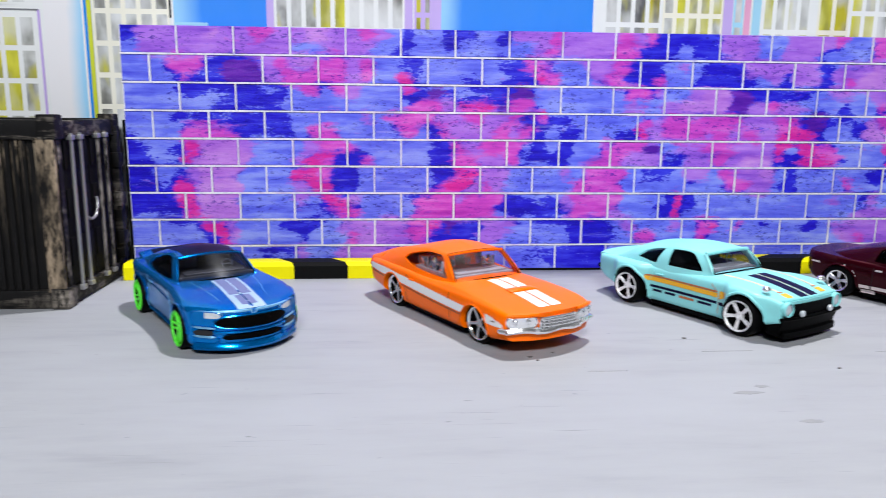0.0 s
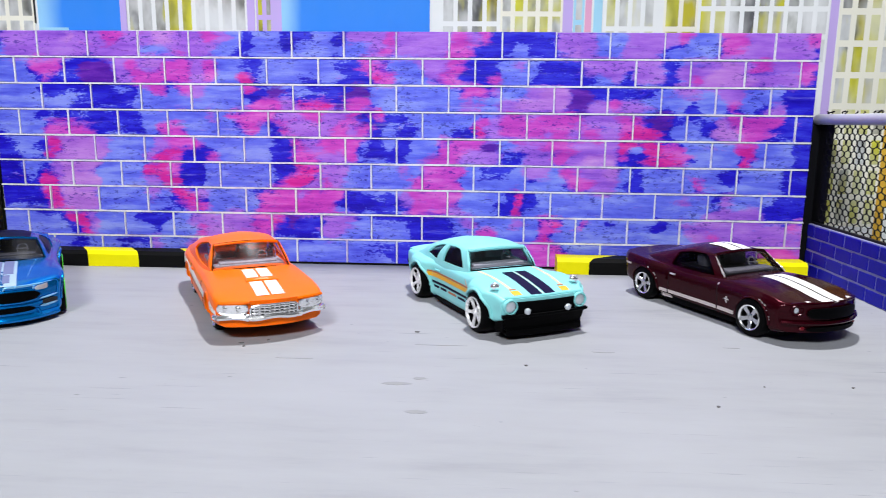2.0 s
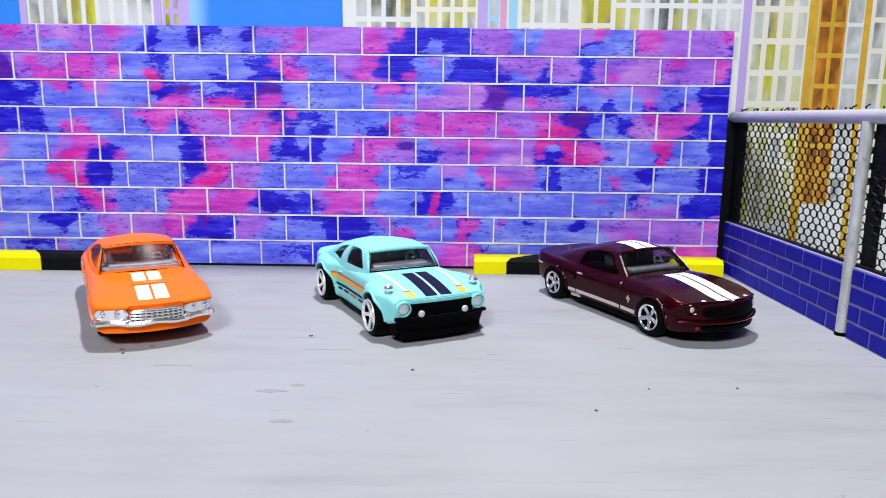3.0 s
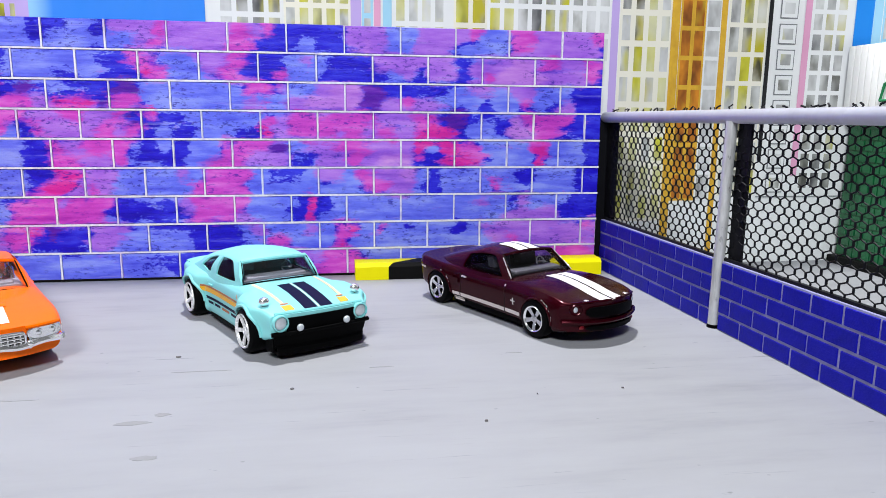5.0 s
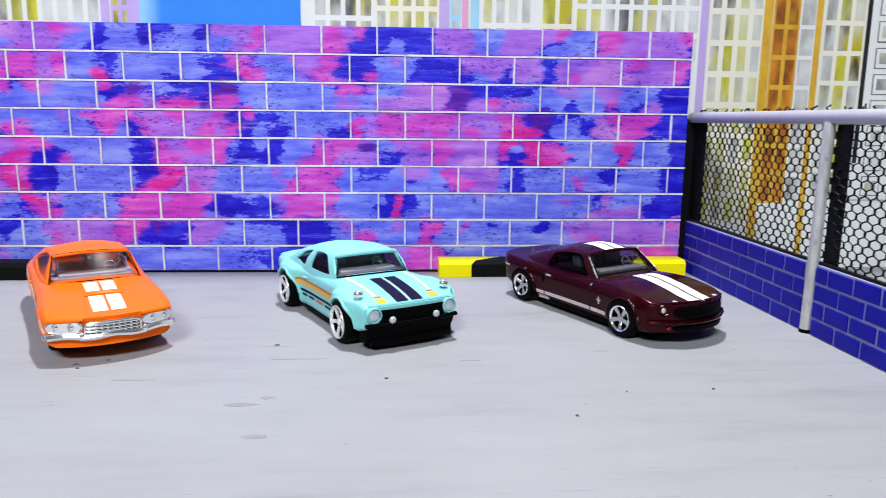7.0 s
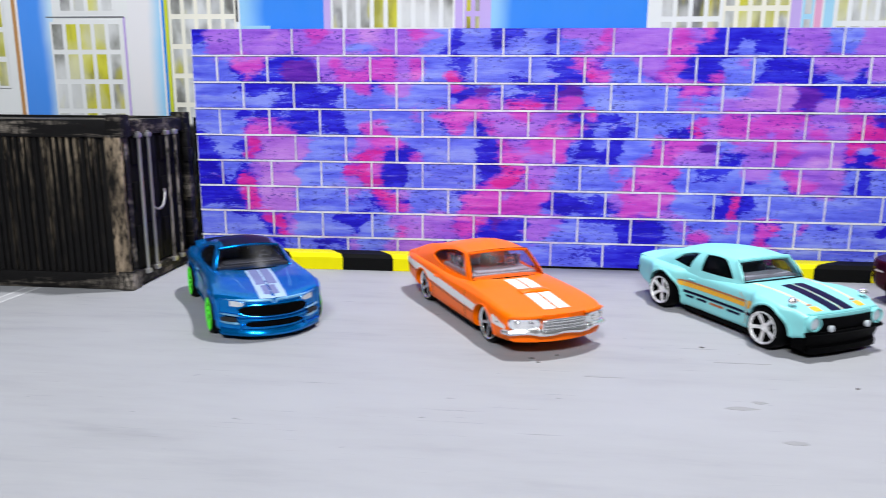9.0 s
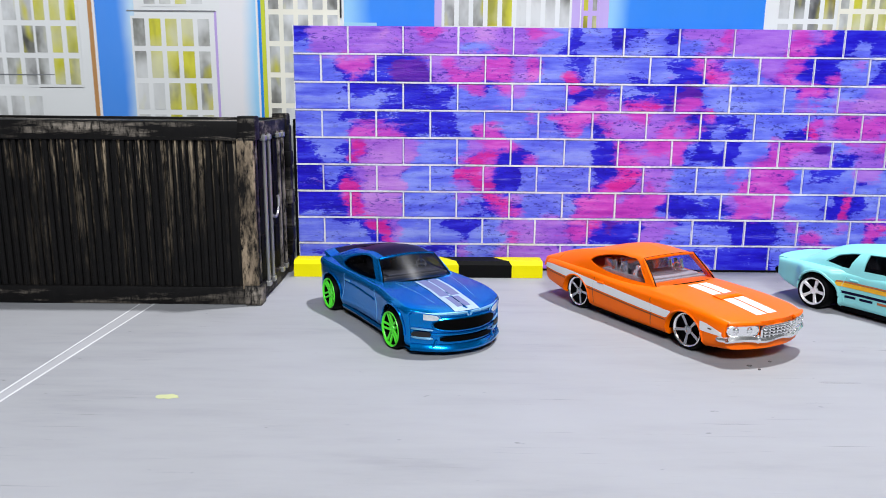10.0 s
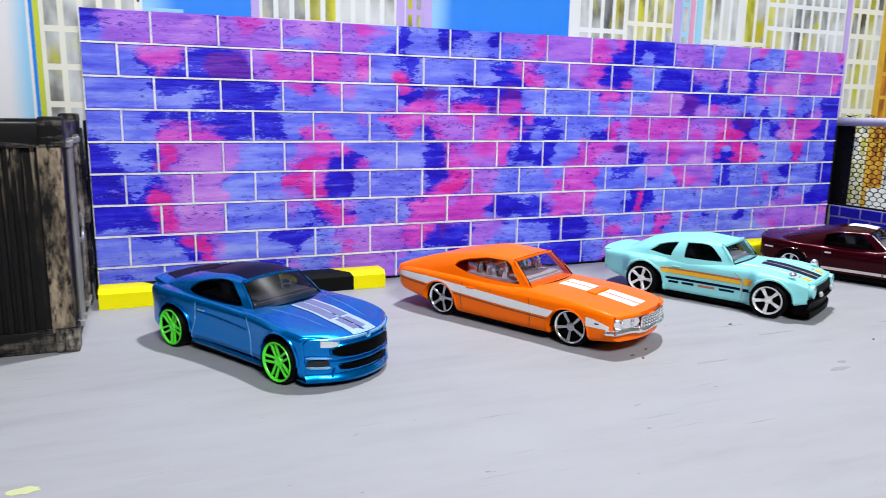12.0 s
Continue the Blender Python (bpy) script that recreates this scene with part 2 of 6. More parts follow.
def join(bm, other, m=None, slot=0):
    """Adds the bmesh other to bm, moved by m, and frees it."""
    if m is not None:
        other.transform(m)
    for f in other.faces:
        f.material_index = slot
    me = bpy.data.meshes.new("tmp")
    other.to_mesh(me)
    other.free()
    bm.from_mesh(me)
    bpy.data.meshes.remove(me)
    return bm


def block(x0, x1, y0, y1, z0, z1, bevel=0.0, segments=2):
    bm = bmesh.new()
    bmesh.ops.create_cube(bm, size=1)
    for v in bm.verts:
        v.co = Vector((x0 if v.co.x < 0 else x1, y0 if v.co.y < 0 else y1, z0 if v.co.z < 0 else z1))
    if bevel:
        bmesh.ops.bevel(bm, geom=bm.edges[:], offset=bevel, segments=segments, affect="EDGES", profile=0.6)
    return bm


def lathe(profile, n=32):
    """A turned shape round the y axis; profile holds (radius, y)."""
    bm = bmesh.new()
    rings = []
    for r, y in profile:
        if r < 1e-9:
            rings.append([bm.verts.new((0, y, 0))])
        else:
            rings.append([bm.verts.new((r * math.cos(2 * math.pi * i / n), y, r * math.sin(2 * math.pi * i / n))) for i in range(n)])
    for a, b in zip(rings, rings[1:]):
        for i in range(n):
            j = (i + 1) % n
            q = [a[i % len(a)], a[j % len(a)], b[j % len(b)], b[i % len(b)]]
            q = list(dict.fromkeys(q))
            if len(q) > 2:
                bm.faces.new(q)
    bmesh.ops.recalc_face_normals(bm, faces=bm.faces[:])
    return bm


def tube(points, radius, n=8, squash=1.0):
    """A round bar along points."""
    bm = bmesh.new()
    pts = [Vector(p) for p in points]
    rings = []
    for i, p in enumerate(pts):
        t = (pts[min(i + 1, len(pts) - 1)] - pts[max(i - 1, 0)]).normalized()
        side = t.cross(Vector((0, 0, 1)) if abs(t.z) < 0.9 else Vector((1, 0, 0))).normalized()
        up = side.cross(t)
        r = radius[i] if isinstance(radius, (list, tuple)) else radius
        rings.append([bm.verts.new(p + r * (math.cos(a) * side + squash * math.sin(a) * up)) for a in (2 * math.pi * k / n for k in range(n))])
    for a, b in zip(rings, rings[1:]):
        for k in range(n):
            bm.faces.new((a[k], a[(k + 1) % n], b[(k + 1) % n], b[k]))
    bm.faces.new(rings[0][::-1])
    bm.faces.new(rings[-1])
    bmesh.ops.recalc_face_normals(bm, faces=bm.faces[:])
    return bm


def ball(center, radius, squash=(1, 1, 1), u=16, v=10):
    bm = bmesh.new()
    bmesh.ops.create_uvsphere(bm, u_segments=u, v_segments=v, radius=radius)
    bm.transform(Matrix.Translation(center) @ Matrix.Diagonal((*squash, 1)))
    return bm


def sheet(grid, thick=0.0):
    """A surface through rows of points, thickened downwards along its normals."""
    bm = bmesh.new()
    rows = [[bm.verts.new(p) for p in row] for row in grid]
    for a, b in zip(rows, rows[1:]):
        for i in range(len(a) - 1):
            try:
                bm.faces.new((a[i], a[i + 1], b[i + 1], b[i]))
            except ValueError:
                pass
    bmesh.ops.remove_doubles(bm, verts=bm.verts[:], dist=1e-7)
    bm.normal_update()
    if thick:
        bmesh.ops.solidify(bm, geom=bm.faces[:], thickness=thick)
    return bm


def smooth_table(rows):
    """A smooth function through (x, value) rows."""
    xs, vs = [r[0] for r in rows], [r[1] for r in rows]
    d = [(vs[i + 1] - vs[i]) / (xs[i + 1] - xs[i]) for i in range(len(xs) - 1)]
    tg = [d[0]] + [0.0 if a * b <= 0 else 2 * a * b / (a + b) for a, b in zip(d, d[1:])] + [d[-1]]

    def f(x):
        x = min(max(x, xs[0]), xs[-1])
        i = min(max(0, sum(1 for v in xs if v <= x) - 1), len(xs) - 2)
        h = xs[i + 1] - xs[i]
        s = (x - xs[i]) / h
        return ((1 + 2 * s) * (1 - s) ** 2 * vs[i] + s * (1 - s) ** 2 * h * tg[i] + s * s * (3 - 2 * s) * vs[i + 1] + s * s * (s - 1) * h * tg[i + 1])
    return f


def spline(points, n):
    """n + 1 points on a smooth curve through the given ones."""
    P = [Vector(p) for p in points]
    if len(P) == 2:
        return [P[0].lerp(P[1], i / n) for i in range(n + 1)]
    P = [2 * P[0] - P[1]] + P + [2 * P[-1] - P[-2]]
    out = []
    for i in range(n + 1):
        u = i / n * (len(P) - 3)
        k = min(int(u), len(P) - 4)
        s = u - k
        a, b, c, d = P[k:k + 4]
        out.append(0.5 * (2 * b + (c - a) * s + (2 * a - 5 * b + 4 * c - d) * s * s + (3 * b - a - 3 * c + d) * s ** 3))
    return out


# ---- the setting ----
floor = tagged(link_mesh("floor", block(-1.3, 1.7, -1.4, 0.9, -0.012, 0), FLOOR), "flat board painted streaky light grey", "floor", kind="structure")
# unseen walls and ceiling, added to enclose the set and govern bounced light
ROOMWALL = surface("plain_room_paint", (0.22, 0.22, 0.23), 0.8, grain=(6, (1, 1, 1), 0.05), relief=0.0)
for nm, dims in (("wall_north", (-1.4, 1.8, 1.0, 1.05, -0.8, 1.6)), ("wall_south", (-1.4, 1.8, -1.55, -1.5, -0.8, 1.6)),
                 ("wall_west", (-1.45, -1.4, -1.55, 1.05, -0.8, 1.6)), ("wall_east", (1.8, 1.85, -1.55, 1.05, -0.8, 1.6)), ("ceiling", (-1.45, 1.85, -1.55, 1.05, 1.6, 1.65))):
    tagged(link_mesh(nm, block(*dims), ROOMWALL), "unseen grey wall added round the set" if nm != "ceiling" else "unseen grey ceiling added over the set", "wall" if nm != "ceiling" else "ceiling", kind="structure")

# ---- printed backdrop of buildings ----
WHITEPRINT = surface("pale_print", (0.82, 0.83, 0.84), 0.7, grain=(45, (1, 1, 0.5), 0.12), relief=0.0)
BLUEPRINT = surface("sky_blue_print", (0.004, 0.25, 0.88), 0.65, grain=(40, (1, 1, 0.4), 0.28), relief=0.0)
CYANPRINT = surface("light_cyan_print", (0.36, 0.66, 0.90), 0.65, grain=(40, (1, 1, 0.3), 0.2), relief=0.0)
LILACPRINT = surface("lilac_print", (0.54, 0.40, 0.80), 0.65, grain=(60, (1, 1, 0.3), 0.2), relief=0.0)
PINKPRINT = surface("pink_print", (0.76, 0.36, 0.56), 0.65, grain=(60, (1, 1, 0.3), 0.2), relief=0.0)
ORANGEPRINT = surface("orange_print", (0.95, 0.41, 0.03), 0.65, grain=(420, (1, 1, 0.7), 0.55), relief=0.0)
CREAMPRINT = surface("cream_print", (0.86, 0.83, 0.72), 0.7, grain=(60, (1, 1, 0.5), 0.12), relief=0.0)
LIMEPRINT = surface("lime_print", (0.60, 0.66, 0.03), 0.65, grain=(60, (1, 1, 0.3), 0.2), relief=0.0)
BROWNPRINT = surface("tan_print", (0.52, 0.26, 0.09), 0.65, grain=(60, (1, 1, 0.3), 0.2), relief=0.0)
INKPRINT = surface("ink_line_print", (0.006, 0.006, 0.008), 0.6, grain=(60, (1, 1, 1), 0.2), relief=0.0)
BLUSHPRINT = surface("blush_white_print", (0.88, 0.83, 0.84), 0.7, grain=(30, (1, 1, 0.3), 0.06), relief=0.0)
GREYLINE = surface("grey_line_print", (0.20, 0.21, 0.23), 0.6, grain=(60, (1, 1, 1), 0.2), relief=0.0)


def pane_print(name, low, high, glow, share, haziness=0.8):
    """Printed window panes: soft clouds of grey with lime patches."""
    m, n, l, p = nodes_of(name)
    nt = m.node_tree
    a = noise_node(nt, 110, (1, 1, 0.55), 3)
    b = noise_node(nt, 95, (1.3, 1, 0.45), 2)
    c = ramp(nt, a, [(0.30, tuple(v * 0.35 for v in low)), (0.42, low), (0.62, high)])
    c = mix(nt, step(nt, b, share, share + 0.12), c, glow)
    haze = noise_node(nt, 70, (1, 1, 0.6), 2)
    c = mix(nt, math_node(nt, "MULTIPLY", step(nt, haze, 0.46, 0.66), haziness), c, (0.74, 0.75, 0.76))
    l.new(c, p.inputs["Base Color"])
    p.inputs["Roughness"].default_value = 0.65
    return m


PANES = pane_print("grey_and_lime_panes", (0.22, 0.22, 0.20), (0.62, 0.63, 0.62), (0.55, 0.52, 0.03), 0.55)
PALEPANES = pane_print("pale_grey_panes", (0.42, 0.42, 0.42), (0.70, 0.71, 0.72), (0.60, 0.56, 0.12), 0.60)
AMBERPANES = pane_print("amber_panes", (0.34, 0.10, 0.005), (0.74, 0.27, 0.015), (0.50, 0.36, 0.02), 0.54, 0.0)
OLIVEPANES = pane_print("olive_panes", (0.10, 0.09, 0.04), (0.46, 0.44, 0.34), (0.50, 0.44, 0.02), 0.48)
LIMEPANES = pane_print("lime_panes", (0.52, 0.49, 0.03), (0.68, 0.65, 0.05), (0.34, 0.33, 0.05), 0.60, 0.5)
DARKPANES = pane_print("dark_grey_panes", (0.10, 0.10, 0.11), (0.40, 0.41, 0.40), (0.30, 0.29, 0.08), 0.60, 0.5)
PANE_KINDS = {"G": PANES, "P": PALEPANES, "Y": LIMEPANES, "O": OLIVEPANES, "K": DARKPANES}


def fade_print(name, first, second, x0, x1):
    """Ink that runs softly from one colour into another along the card."""
    m, n, l, p = nodes_of(name)
    nt = m.node_tree
    sep = n.new("ShaderNodeSeparateXYZ")
    l.new(n.new("ShaderNodeNewGeometry").outputs["Position"], sep.inputs[0])
    x = math_node(nt, "ADD", sep.outputs["X"], math_node(nt, "MULTIPLY", math_node(nt, "SUBTRACT", noise_node(nt, 45, (1, 1, 0.6), 3), 0.5), 0.006))
    c = mix(nt, math_node(nt, "SMOOTH_MAX", step(nt, x, x0, x1), 0.0), first, second)
    c = mix(nt, math_node(nt, "MULTIPLY", noise_node(nt, 120, (1, 1, 0.4), 4), 0.05), c, (0.70, 0.80, 0.90))
    l.new(c, p.inputs["Base Color"])
    p.inputs["Roughness"].default_value = 0.65
    return m


SKYBLUE, PALECYAN = (0.002, 0.23, 0.88), (0.32, 0.64, 0.92)
FADE_A = fade_print("blue_fading_to_white_print", SKYBLUE, (0.55, 0.74, 0.92), -0.0650, -0.0600)
FADE_B = fade_print("white_fading_to_cyan_print", (0.88, 0.83, 0.84), PALECYAN, -0.0205, -0.0150)
FADE_C = fade_print("cyan_fading_to_blue_print", PALECYAN, SKYBLUE, 0.0200, 0.0290)
FADE_D = fade_print("pale_fading_to_blue_print", PALECYAN, SKYBLUE, 0.1160, 0.1230)
BACK = 0.006
backdrop = tagged(link_mesh("backdrop", block(-0.42, 0.80, BACK, BACK + 0.003, 0, 0.27), WHITEPRINT), "standing card printed with colourful city facades", "backdrop", kind="structure")


def band(x0, x1, z0, z1, material, lift, lean=0.0, name="printed_band"):
    """A flat printed area of the card; lean shifts its top sideways."""
    bm = block(x0, x1, BACK - lift - 0.00004, BACK - lift, z0, z1)
    for v in bm.verts:
        if v.co.z > (z0 + z1) / 2:
            v.co.x += lean
    return part(name, bm, material, backdrop)


def window_print(x0, x1, z0, z1, cols, rows, panes, bars=None, gap=0.0017, lift=0.0001):
    """A printed window of cols by rows panes: one ink, or a letter for each pane, upper row first (the last row goes on)."""
    w = link_mesh("printed_window", block(x0, x1, BACK - lift - 0.00004, BACK - lift, z0, z1), bars or WHITEPRINT)
    w.parent = backdrop
    dx, dz = (x1 - x0) / cols, (z1 - z0) / rows
    for i in range(cols):
        for j in range(rows):
            a, b = x0 + i * dx + gap / 2, x0 + (i + 1) * dx - gap / 2
            c, d = z0 + j * dz + gap * 0.55, z0 + (j + 1) * dz - gap * 0.55
            pick = PANE_KINDS[panes[min(rows - 1 - j, len(panes) - 1)][i]] if isinstance(panes, tuple) else panes
            part("pane", block(a, b, BACK - lift - 0.0001, BACK - lift - 0.00004, c, d), pick, w)
    return w


# left block of facades
window_print(-0.1350, -0.0948, 0.0673, 0.1133, 6, 4, ("PGPGPP", "GPPGPP", "PPGPPG", "PGPPGP"))
window_print(-0.1350, -0.0948, 0.0330, 0.0650, 6, 3, ("PPGPPP", "PGPPPG"))
band(-0.1350, -0.0900, 0.0717, 0.0720, GREYLINE, 0.0004)
window_print(-0.0965, -0.0795, 0.0673, 0.1133, 3, 4, ("YYG", "YYY", "GYY"), None, 0.0019, 0.0003)
band(-0.0759, -0.0743, 0.0, 0.27, BROWNPRINT, 0.0002)
band(-0.0743, -0.0733, 0.0, 0.27, BLUSHPRINT, 0.0002)
band(-0.0733, -0.0590, 0.0, 0.27, FADE_A, 0.00008)
window_print(-0.0605, -0.0308, 0.0470, 0.0932, 5, 4, ("GYYYG", "GYYYG", "PGYYP", "PPYGP"))
band(-0.0616, -0.0290, 0.0948, 0.0952, GREYLINE, 0.0003)
window_print(-0.0560, -0.0330, 0.0965, 0.135, 4, 3, ("PGYP",))
band(-0.0297, -0.0288, 0.0, 0.0950, LILACPRINT, 0.0002)
band(-0.0275, -0.0143, 0.0, 0.27, FADE_B, 0.0001)
band(-0.0143, -0.0135, 0.0, 0.27, BLUSHPRINT, 0.0002)
band(-0.0135, -0.0125, 0.0, 0.27, BLUEPRINT, 0.0003)
band(-0.0124, -0.0109, 0.0, 0.27, LIMEPRINT, 0.0004)
window_print(-0.0105, 0.0165, 0.050, 0.140, 5, 8, ("OGGPP", "OGPGP", "OGGPP", "GGPPG", "GPGPP"), CREAMPRINT)
band(0.0165, 0.0172, 0.093, 0.20, INKPRINT, 0.0003)
band(0.0180, 0.0512, 0.0, 0.27, FADE_C, 0.0001)
band(0.0180, 0.0300, 0.0, 0.0915, CYANPRINT, 0.0002)
band(0.0512, 0.0538, 0.0, 0.27, LILACPRINT, 0.0003)
window_print(0.0540, 0.1015, 0.074, 0.1055, 9, 2, ("PPGYYPPPG", "PPPYYGPGG"))
band(0.1015, 0.1045, 0.0, 0.27, LILACPRINT, 0.0003)
window_print(0.1050, 0.1115, 0.084, 0.130, 2, 4, ("YG", "YG"), LILACPRINT)
band(0.1115, 0.1150, 0.0, 0.27, LILACPRINT, 0.0003)
band(0.1150, 0.1722, 0.0, 0.27, FADE_D, 0.0003)
window_print(0.1765, 0.1985, 0.070, 0.140, 4, 3, ("GPGO", "PGKO"))
window_print(0.1990, 0.2225, 0.0755, 0.140, 5, 3, ("PYYYP", "GYYYG"), CREAMPRINT)
band(0.2225, 0.2262, 0.0, 0.27, LILACPRINT, 0.0003)
window_print(0.2265, 0.2305, 0.082, 0.130, 1, 4, PALEPANES, CYANPRINT)
band(0.2308, 0.2332, 0.0, 0.27, PINKPRINT, 0.0003)
band(0.2340, 0.2372, 0.0, 0.27, CYANPRINT, 0.0003)
window_print(0.2380, 0.2570, 0.070, 0.135, 4, 3, ("YGGP", "YGPG"))
window_print(0.2600, 0.2725, 0.070, 0.135, 2, 3, ("YY", "YO"), CREAMPRINT)
window_print(0.2728, 0.3205, 0.0790, 0.1190, 9, 4, ("YYGPGGKPP", "YOGKGGKGP", "YYGKGPGPP"))
# facades behind the netting
band(0.3206, 0.3236, 0.0, 0.27, LILACPRINT, 0.0003)
# lower rows take more lime and olive, putting the net's shade into the ink
window_print(0.3240, 0.3452, 0.018, 0.1325, 4, 10, ("GPPY", "GPYO", "GOYP", "POYG", "GYYP", "PYOY", "OYYO", "YYOY", "YOYY"), CREAMPRINT, 0.0021)
band(0.3452, 0.3486, 0.0, 0.27, ORANGEPRINT, 0.0003, -0.001)
window_print(0.3486, 0.3590, 0.026, 0.1375, 2, 10, AMBERPANES, ORANGEPRINT, 0.0016)
window_print(0.3590, 0.3656, 0.026, 0.1375, 1, 10, PALEPANES, WHITEPRINT, 0.0014)
band(0.3656, 0.3680, 0.0, 0.27, ORANGEPRINT, 0.0003, -0.001)
window_print(0.3684, 0.3850, 0.028, 0.1280, 3, 9, ("GOY", "GYO", "PYO", "GOO", "PYO", "GYG", "POG"), CREAMPRINT, 0.0017)
band(0.3853, 0.3870, 0.042, 0.27, INKPRINT, 0.0004, -0.001)
for k in range(9):
    z = 0.0290 + 0.0098 * k
    band(0.3900, 0.3976, z, z + 0.0078, GREYLINE, 0.0002, name="printed_frame")
    band(0.3904, 0.3972, z + 0.0004, z + 0.0074, WHITEPRINT, 0.0003, name="printed_frame")
    band(0.3916, 0.3960, z + 0.0018, z + 0.0060, PANES, 0.0004, name="printed_frame")
band(0.4006, 0.4034, 0.036, 0.27, PINKPRINT, 0.0003)
window_print(0.4040, 0.4195, 0.030, 0.1320, 3, 13, ("GGY", "KOY", "GOY", "GKO", "GOO", "KOG", "GGP", "PGG", "GKG"), WHITEPRINT, 0.0016)
band(0.3860, 0.4300, 0.0272, 0.0275, GREYLINE, 0.0005)
band(0.4225, 0.4305, 0.0820, 0.27, BLUEPRINT, 0.0003)
band(0.4305, 0.4345, 0.0760, 0.27, CYANPRINT, 0.0003)
window_print(0.4350, 0.4620, 0.080, 0.140, 4, 6, ("PGPG", "GPPG"), CYANPRINT)

# ---- kerbs ----
def kerb_piece(x0, x1, slant0, slant1, depth, height, material, parent):
    """One painted length of a kerb; its joints run askew across the top."""
    prof = [(-depth, 0), (-depth, height - 0.0013), (-depth + 0.0013, height), (-0.0006, height), (0, height - 0.0006), (0, 0)]
    bm = bmesh.new()
    ends = []
    for x, s in ((x0, slant0), (x1, slant1)):
        ends.append([bm.verts.new((x + s * max(0, (y + depth)) / depth, y, z)) for y, z in prof])
    n = len(prof)
    for i in range(n):
        bm.faces.new((ends[0][i], ends[0][(i + 1) % n], ends[1][(i + 1) % n], ends[1][i]))
    bm.faces.new(ends[0][::-1])
    bm.faces.new(ends[1])
    bmesh.ops.recalc_face_normals(bm, faces=bm.faces[:])
    return part("kerb_segment", bm, material, parent)


kerb = thing("parking_kerb", "yellow and black striped kerb block by the brick wall", "kerb", pose(0, -0.0044, 0, 0, 0, 0.5), group="parking kerbs")
for a, b, s, t, m in ((0.0005, 0.0195, 0, -0.007, YELLOW), (0.0195, 0.0408, -0.007, -0.007, BLACK), (0.0408, 0.0608, -0.007, -0.007, YELLOW), (0.0608, 0.0803, -0.007, -0.007, BLACK), (0.0803, 0.0917, -0.007, 0, YELLOW)):
    kerb_piece(a, b, s, t, 0.0090, 0.0060, m, kerb)
kerb2 = thing("parking_kerb", "yellow and black striped kerb block by the netting fence", "kerb", pose(0, -0.0004, 0), group="parking kerbs")
for a, b, s, t, m in ((0.2225, 0.2345, 0, 0.0125, YELLOW), (0.2345, 0.2545, 0.0125, 0.011, BLACK), (0.2545, 0.2750, 0.011, 0.009, YELLOW), (0.2750, 0.2950, 0.009, 0.006, BLACK), (0.2950, 0.3155, 0.006, 0, YELLOW)):
    kerb_piece(a, b, s, t, 0.0092, 0.0060, m, kerb2)

# ---- shipping container ----
box_thing = thing("shipping_container", "black toy shipping container with worn tan edges", "container", pose(-0.002, -0.0512, 0))
CL, CW, CH = 0.122, 0.0492, 0.0575
bm = block(-CL + 0.003, -0.0025, 0.0032, CW - 0.0032, 0.003, CH - 0.0025)
part("body", bm, BLACK, box_thing)
# corrugated sides: a sheet with upright ribs
rng = random.Random(21)
for sgn, y0 in ((-1, 0.0016), (1, CW - 0.0016)):
    panel = part("side_panel", block(-CL + 0.0048, -0.0050, min(y0, y0 - sgn * 0.0012), max(y0, y0 - sgn * 0.0012), 0.0050, CH - 0.0050), WORN, box_thing, "ribbed black side with tan wear")
    x = -CL + 0.0056
    while x < -0.0090:
        w = 0.00140 + rng.uniform(-0.0001, 0.0001)
        ya, yb = sorted((y0 - sgn * 0.0002, y0 + sgn * (0.00085 + rng.uniform(0, 0.0001))))
        part("rib", block(x, x + w, ya, yb, 0.0051, CH - 0.0054, 0.00022, 1), WORN, panel)
        x += 0.00235
for y0 in (0.0, CW - 0.004):
    part("bottom_beam", block(-CL, 0, y0, y0 + 0.004, 0, 0.0058, 0.0005), WORNFRAME, box_thing)
    part("top_beam", block(-CL, 0, y0, y0 + 0.004, CH - 0.0062, CH - 0.0004, 0.0005), WORNFRAME, box_thing)
    for x0 in (-CL, -0.0050):
        part("corner_post", block(x0 + 0.0004, x0 + 0.0046, y0 - 0.0002, y0 + 0.0045, 0.0050, CH - 0.0052, 0.0006), WORNFRAME, box_thing, "faintly worn black corner post")
        for z0 in (-0.0, CH - 0.0062):
            part("corner_casting", block(x0 - 0.0003 if x0 < -0.05 else x0, x0 + 0.0062 if x0 < -0.05 else 0.0004, y0 - 0.0009, y0 + 0.0050, z0, z0 + (0.0066 if z0 < 0.01 else 0.0074), 0.0006), WORNFRAME, box_thing)
part("rub_strip", block(-0.0055, -0.0004, -0.0007, 0.0018, 0.0052, CH - 0.0056, 0.0003), TANWEAR, box_thing, "tan-rubbed strip by the corner")
for z0, z1 in ((0.0006, 0.0054), (CH - 0.0058, CH - 0.0006)):
    part("end_beam", block(-0.003, -0.0002, 0.004, CW - 0.004, z0, z1, 0.0004), WORNFRAME, box_thing)
part("hinge_post", block(-0.0020, 0.0010, CW - 0.0040, CW - 0.0002, 0.0068, CH - 0.003, 0.0005), WORNFRAME, box_thing)
part("roof_panel", block(-CL + 0.003, -0.003, 0.003, CW - 0.003, CH - 0.0025, CH - 0.0012, 0.0003), WORNFRAME, box_thing)
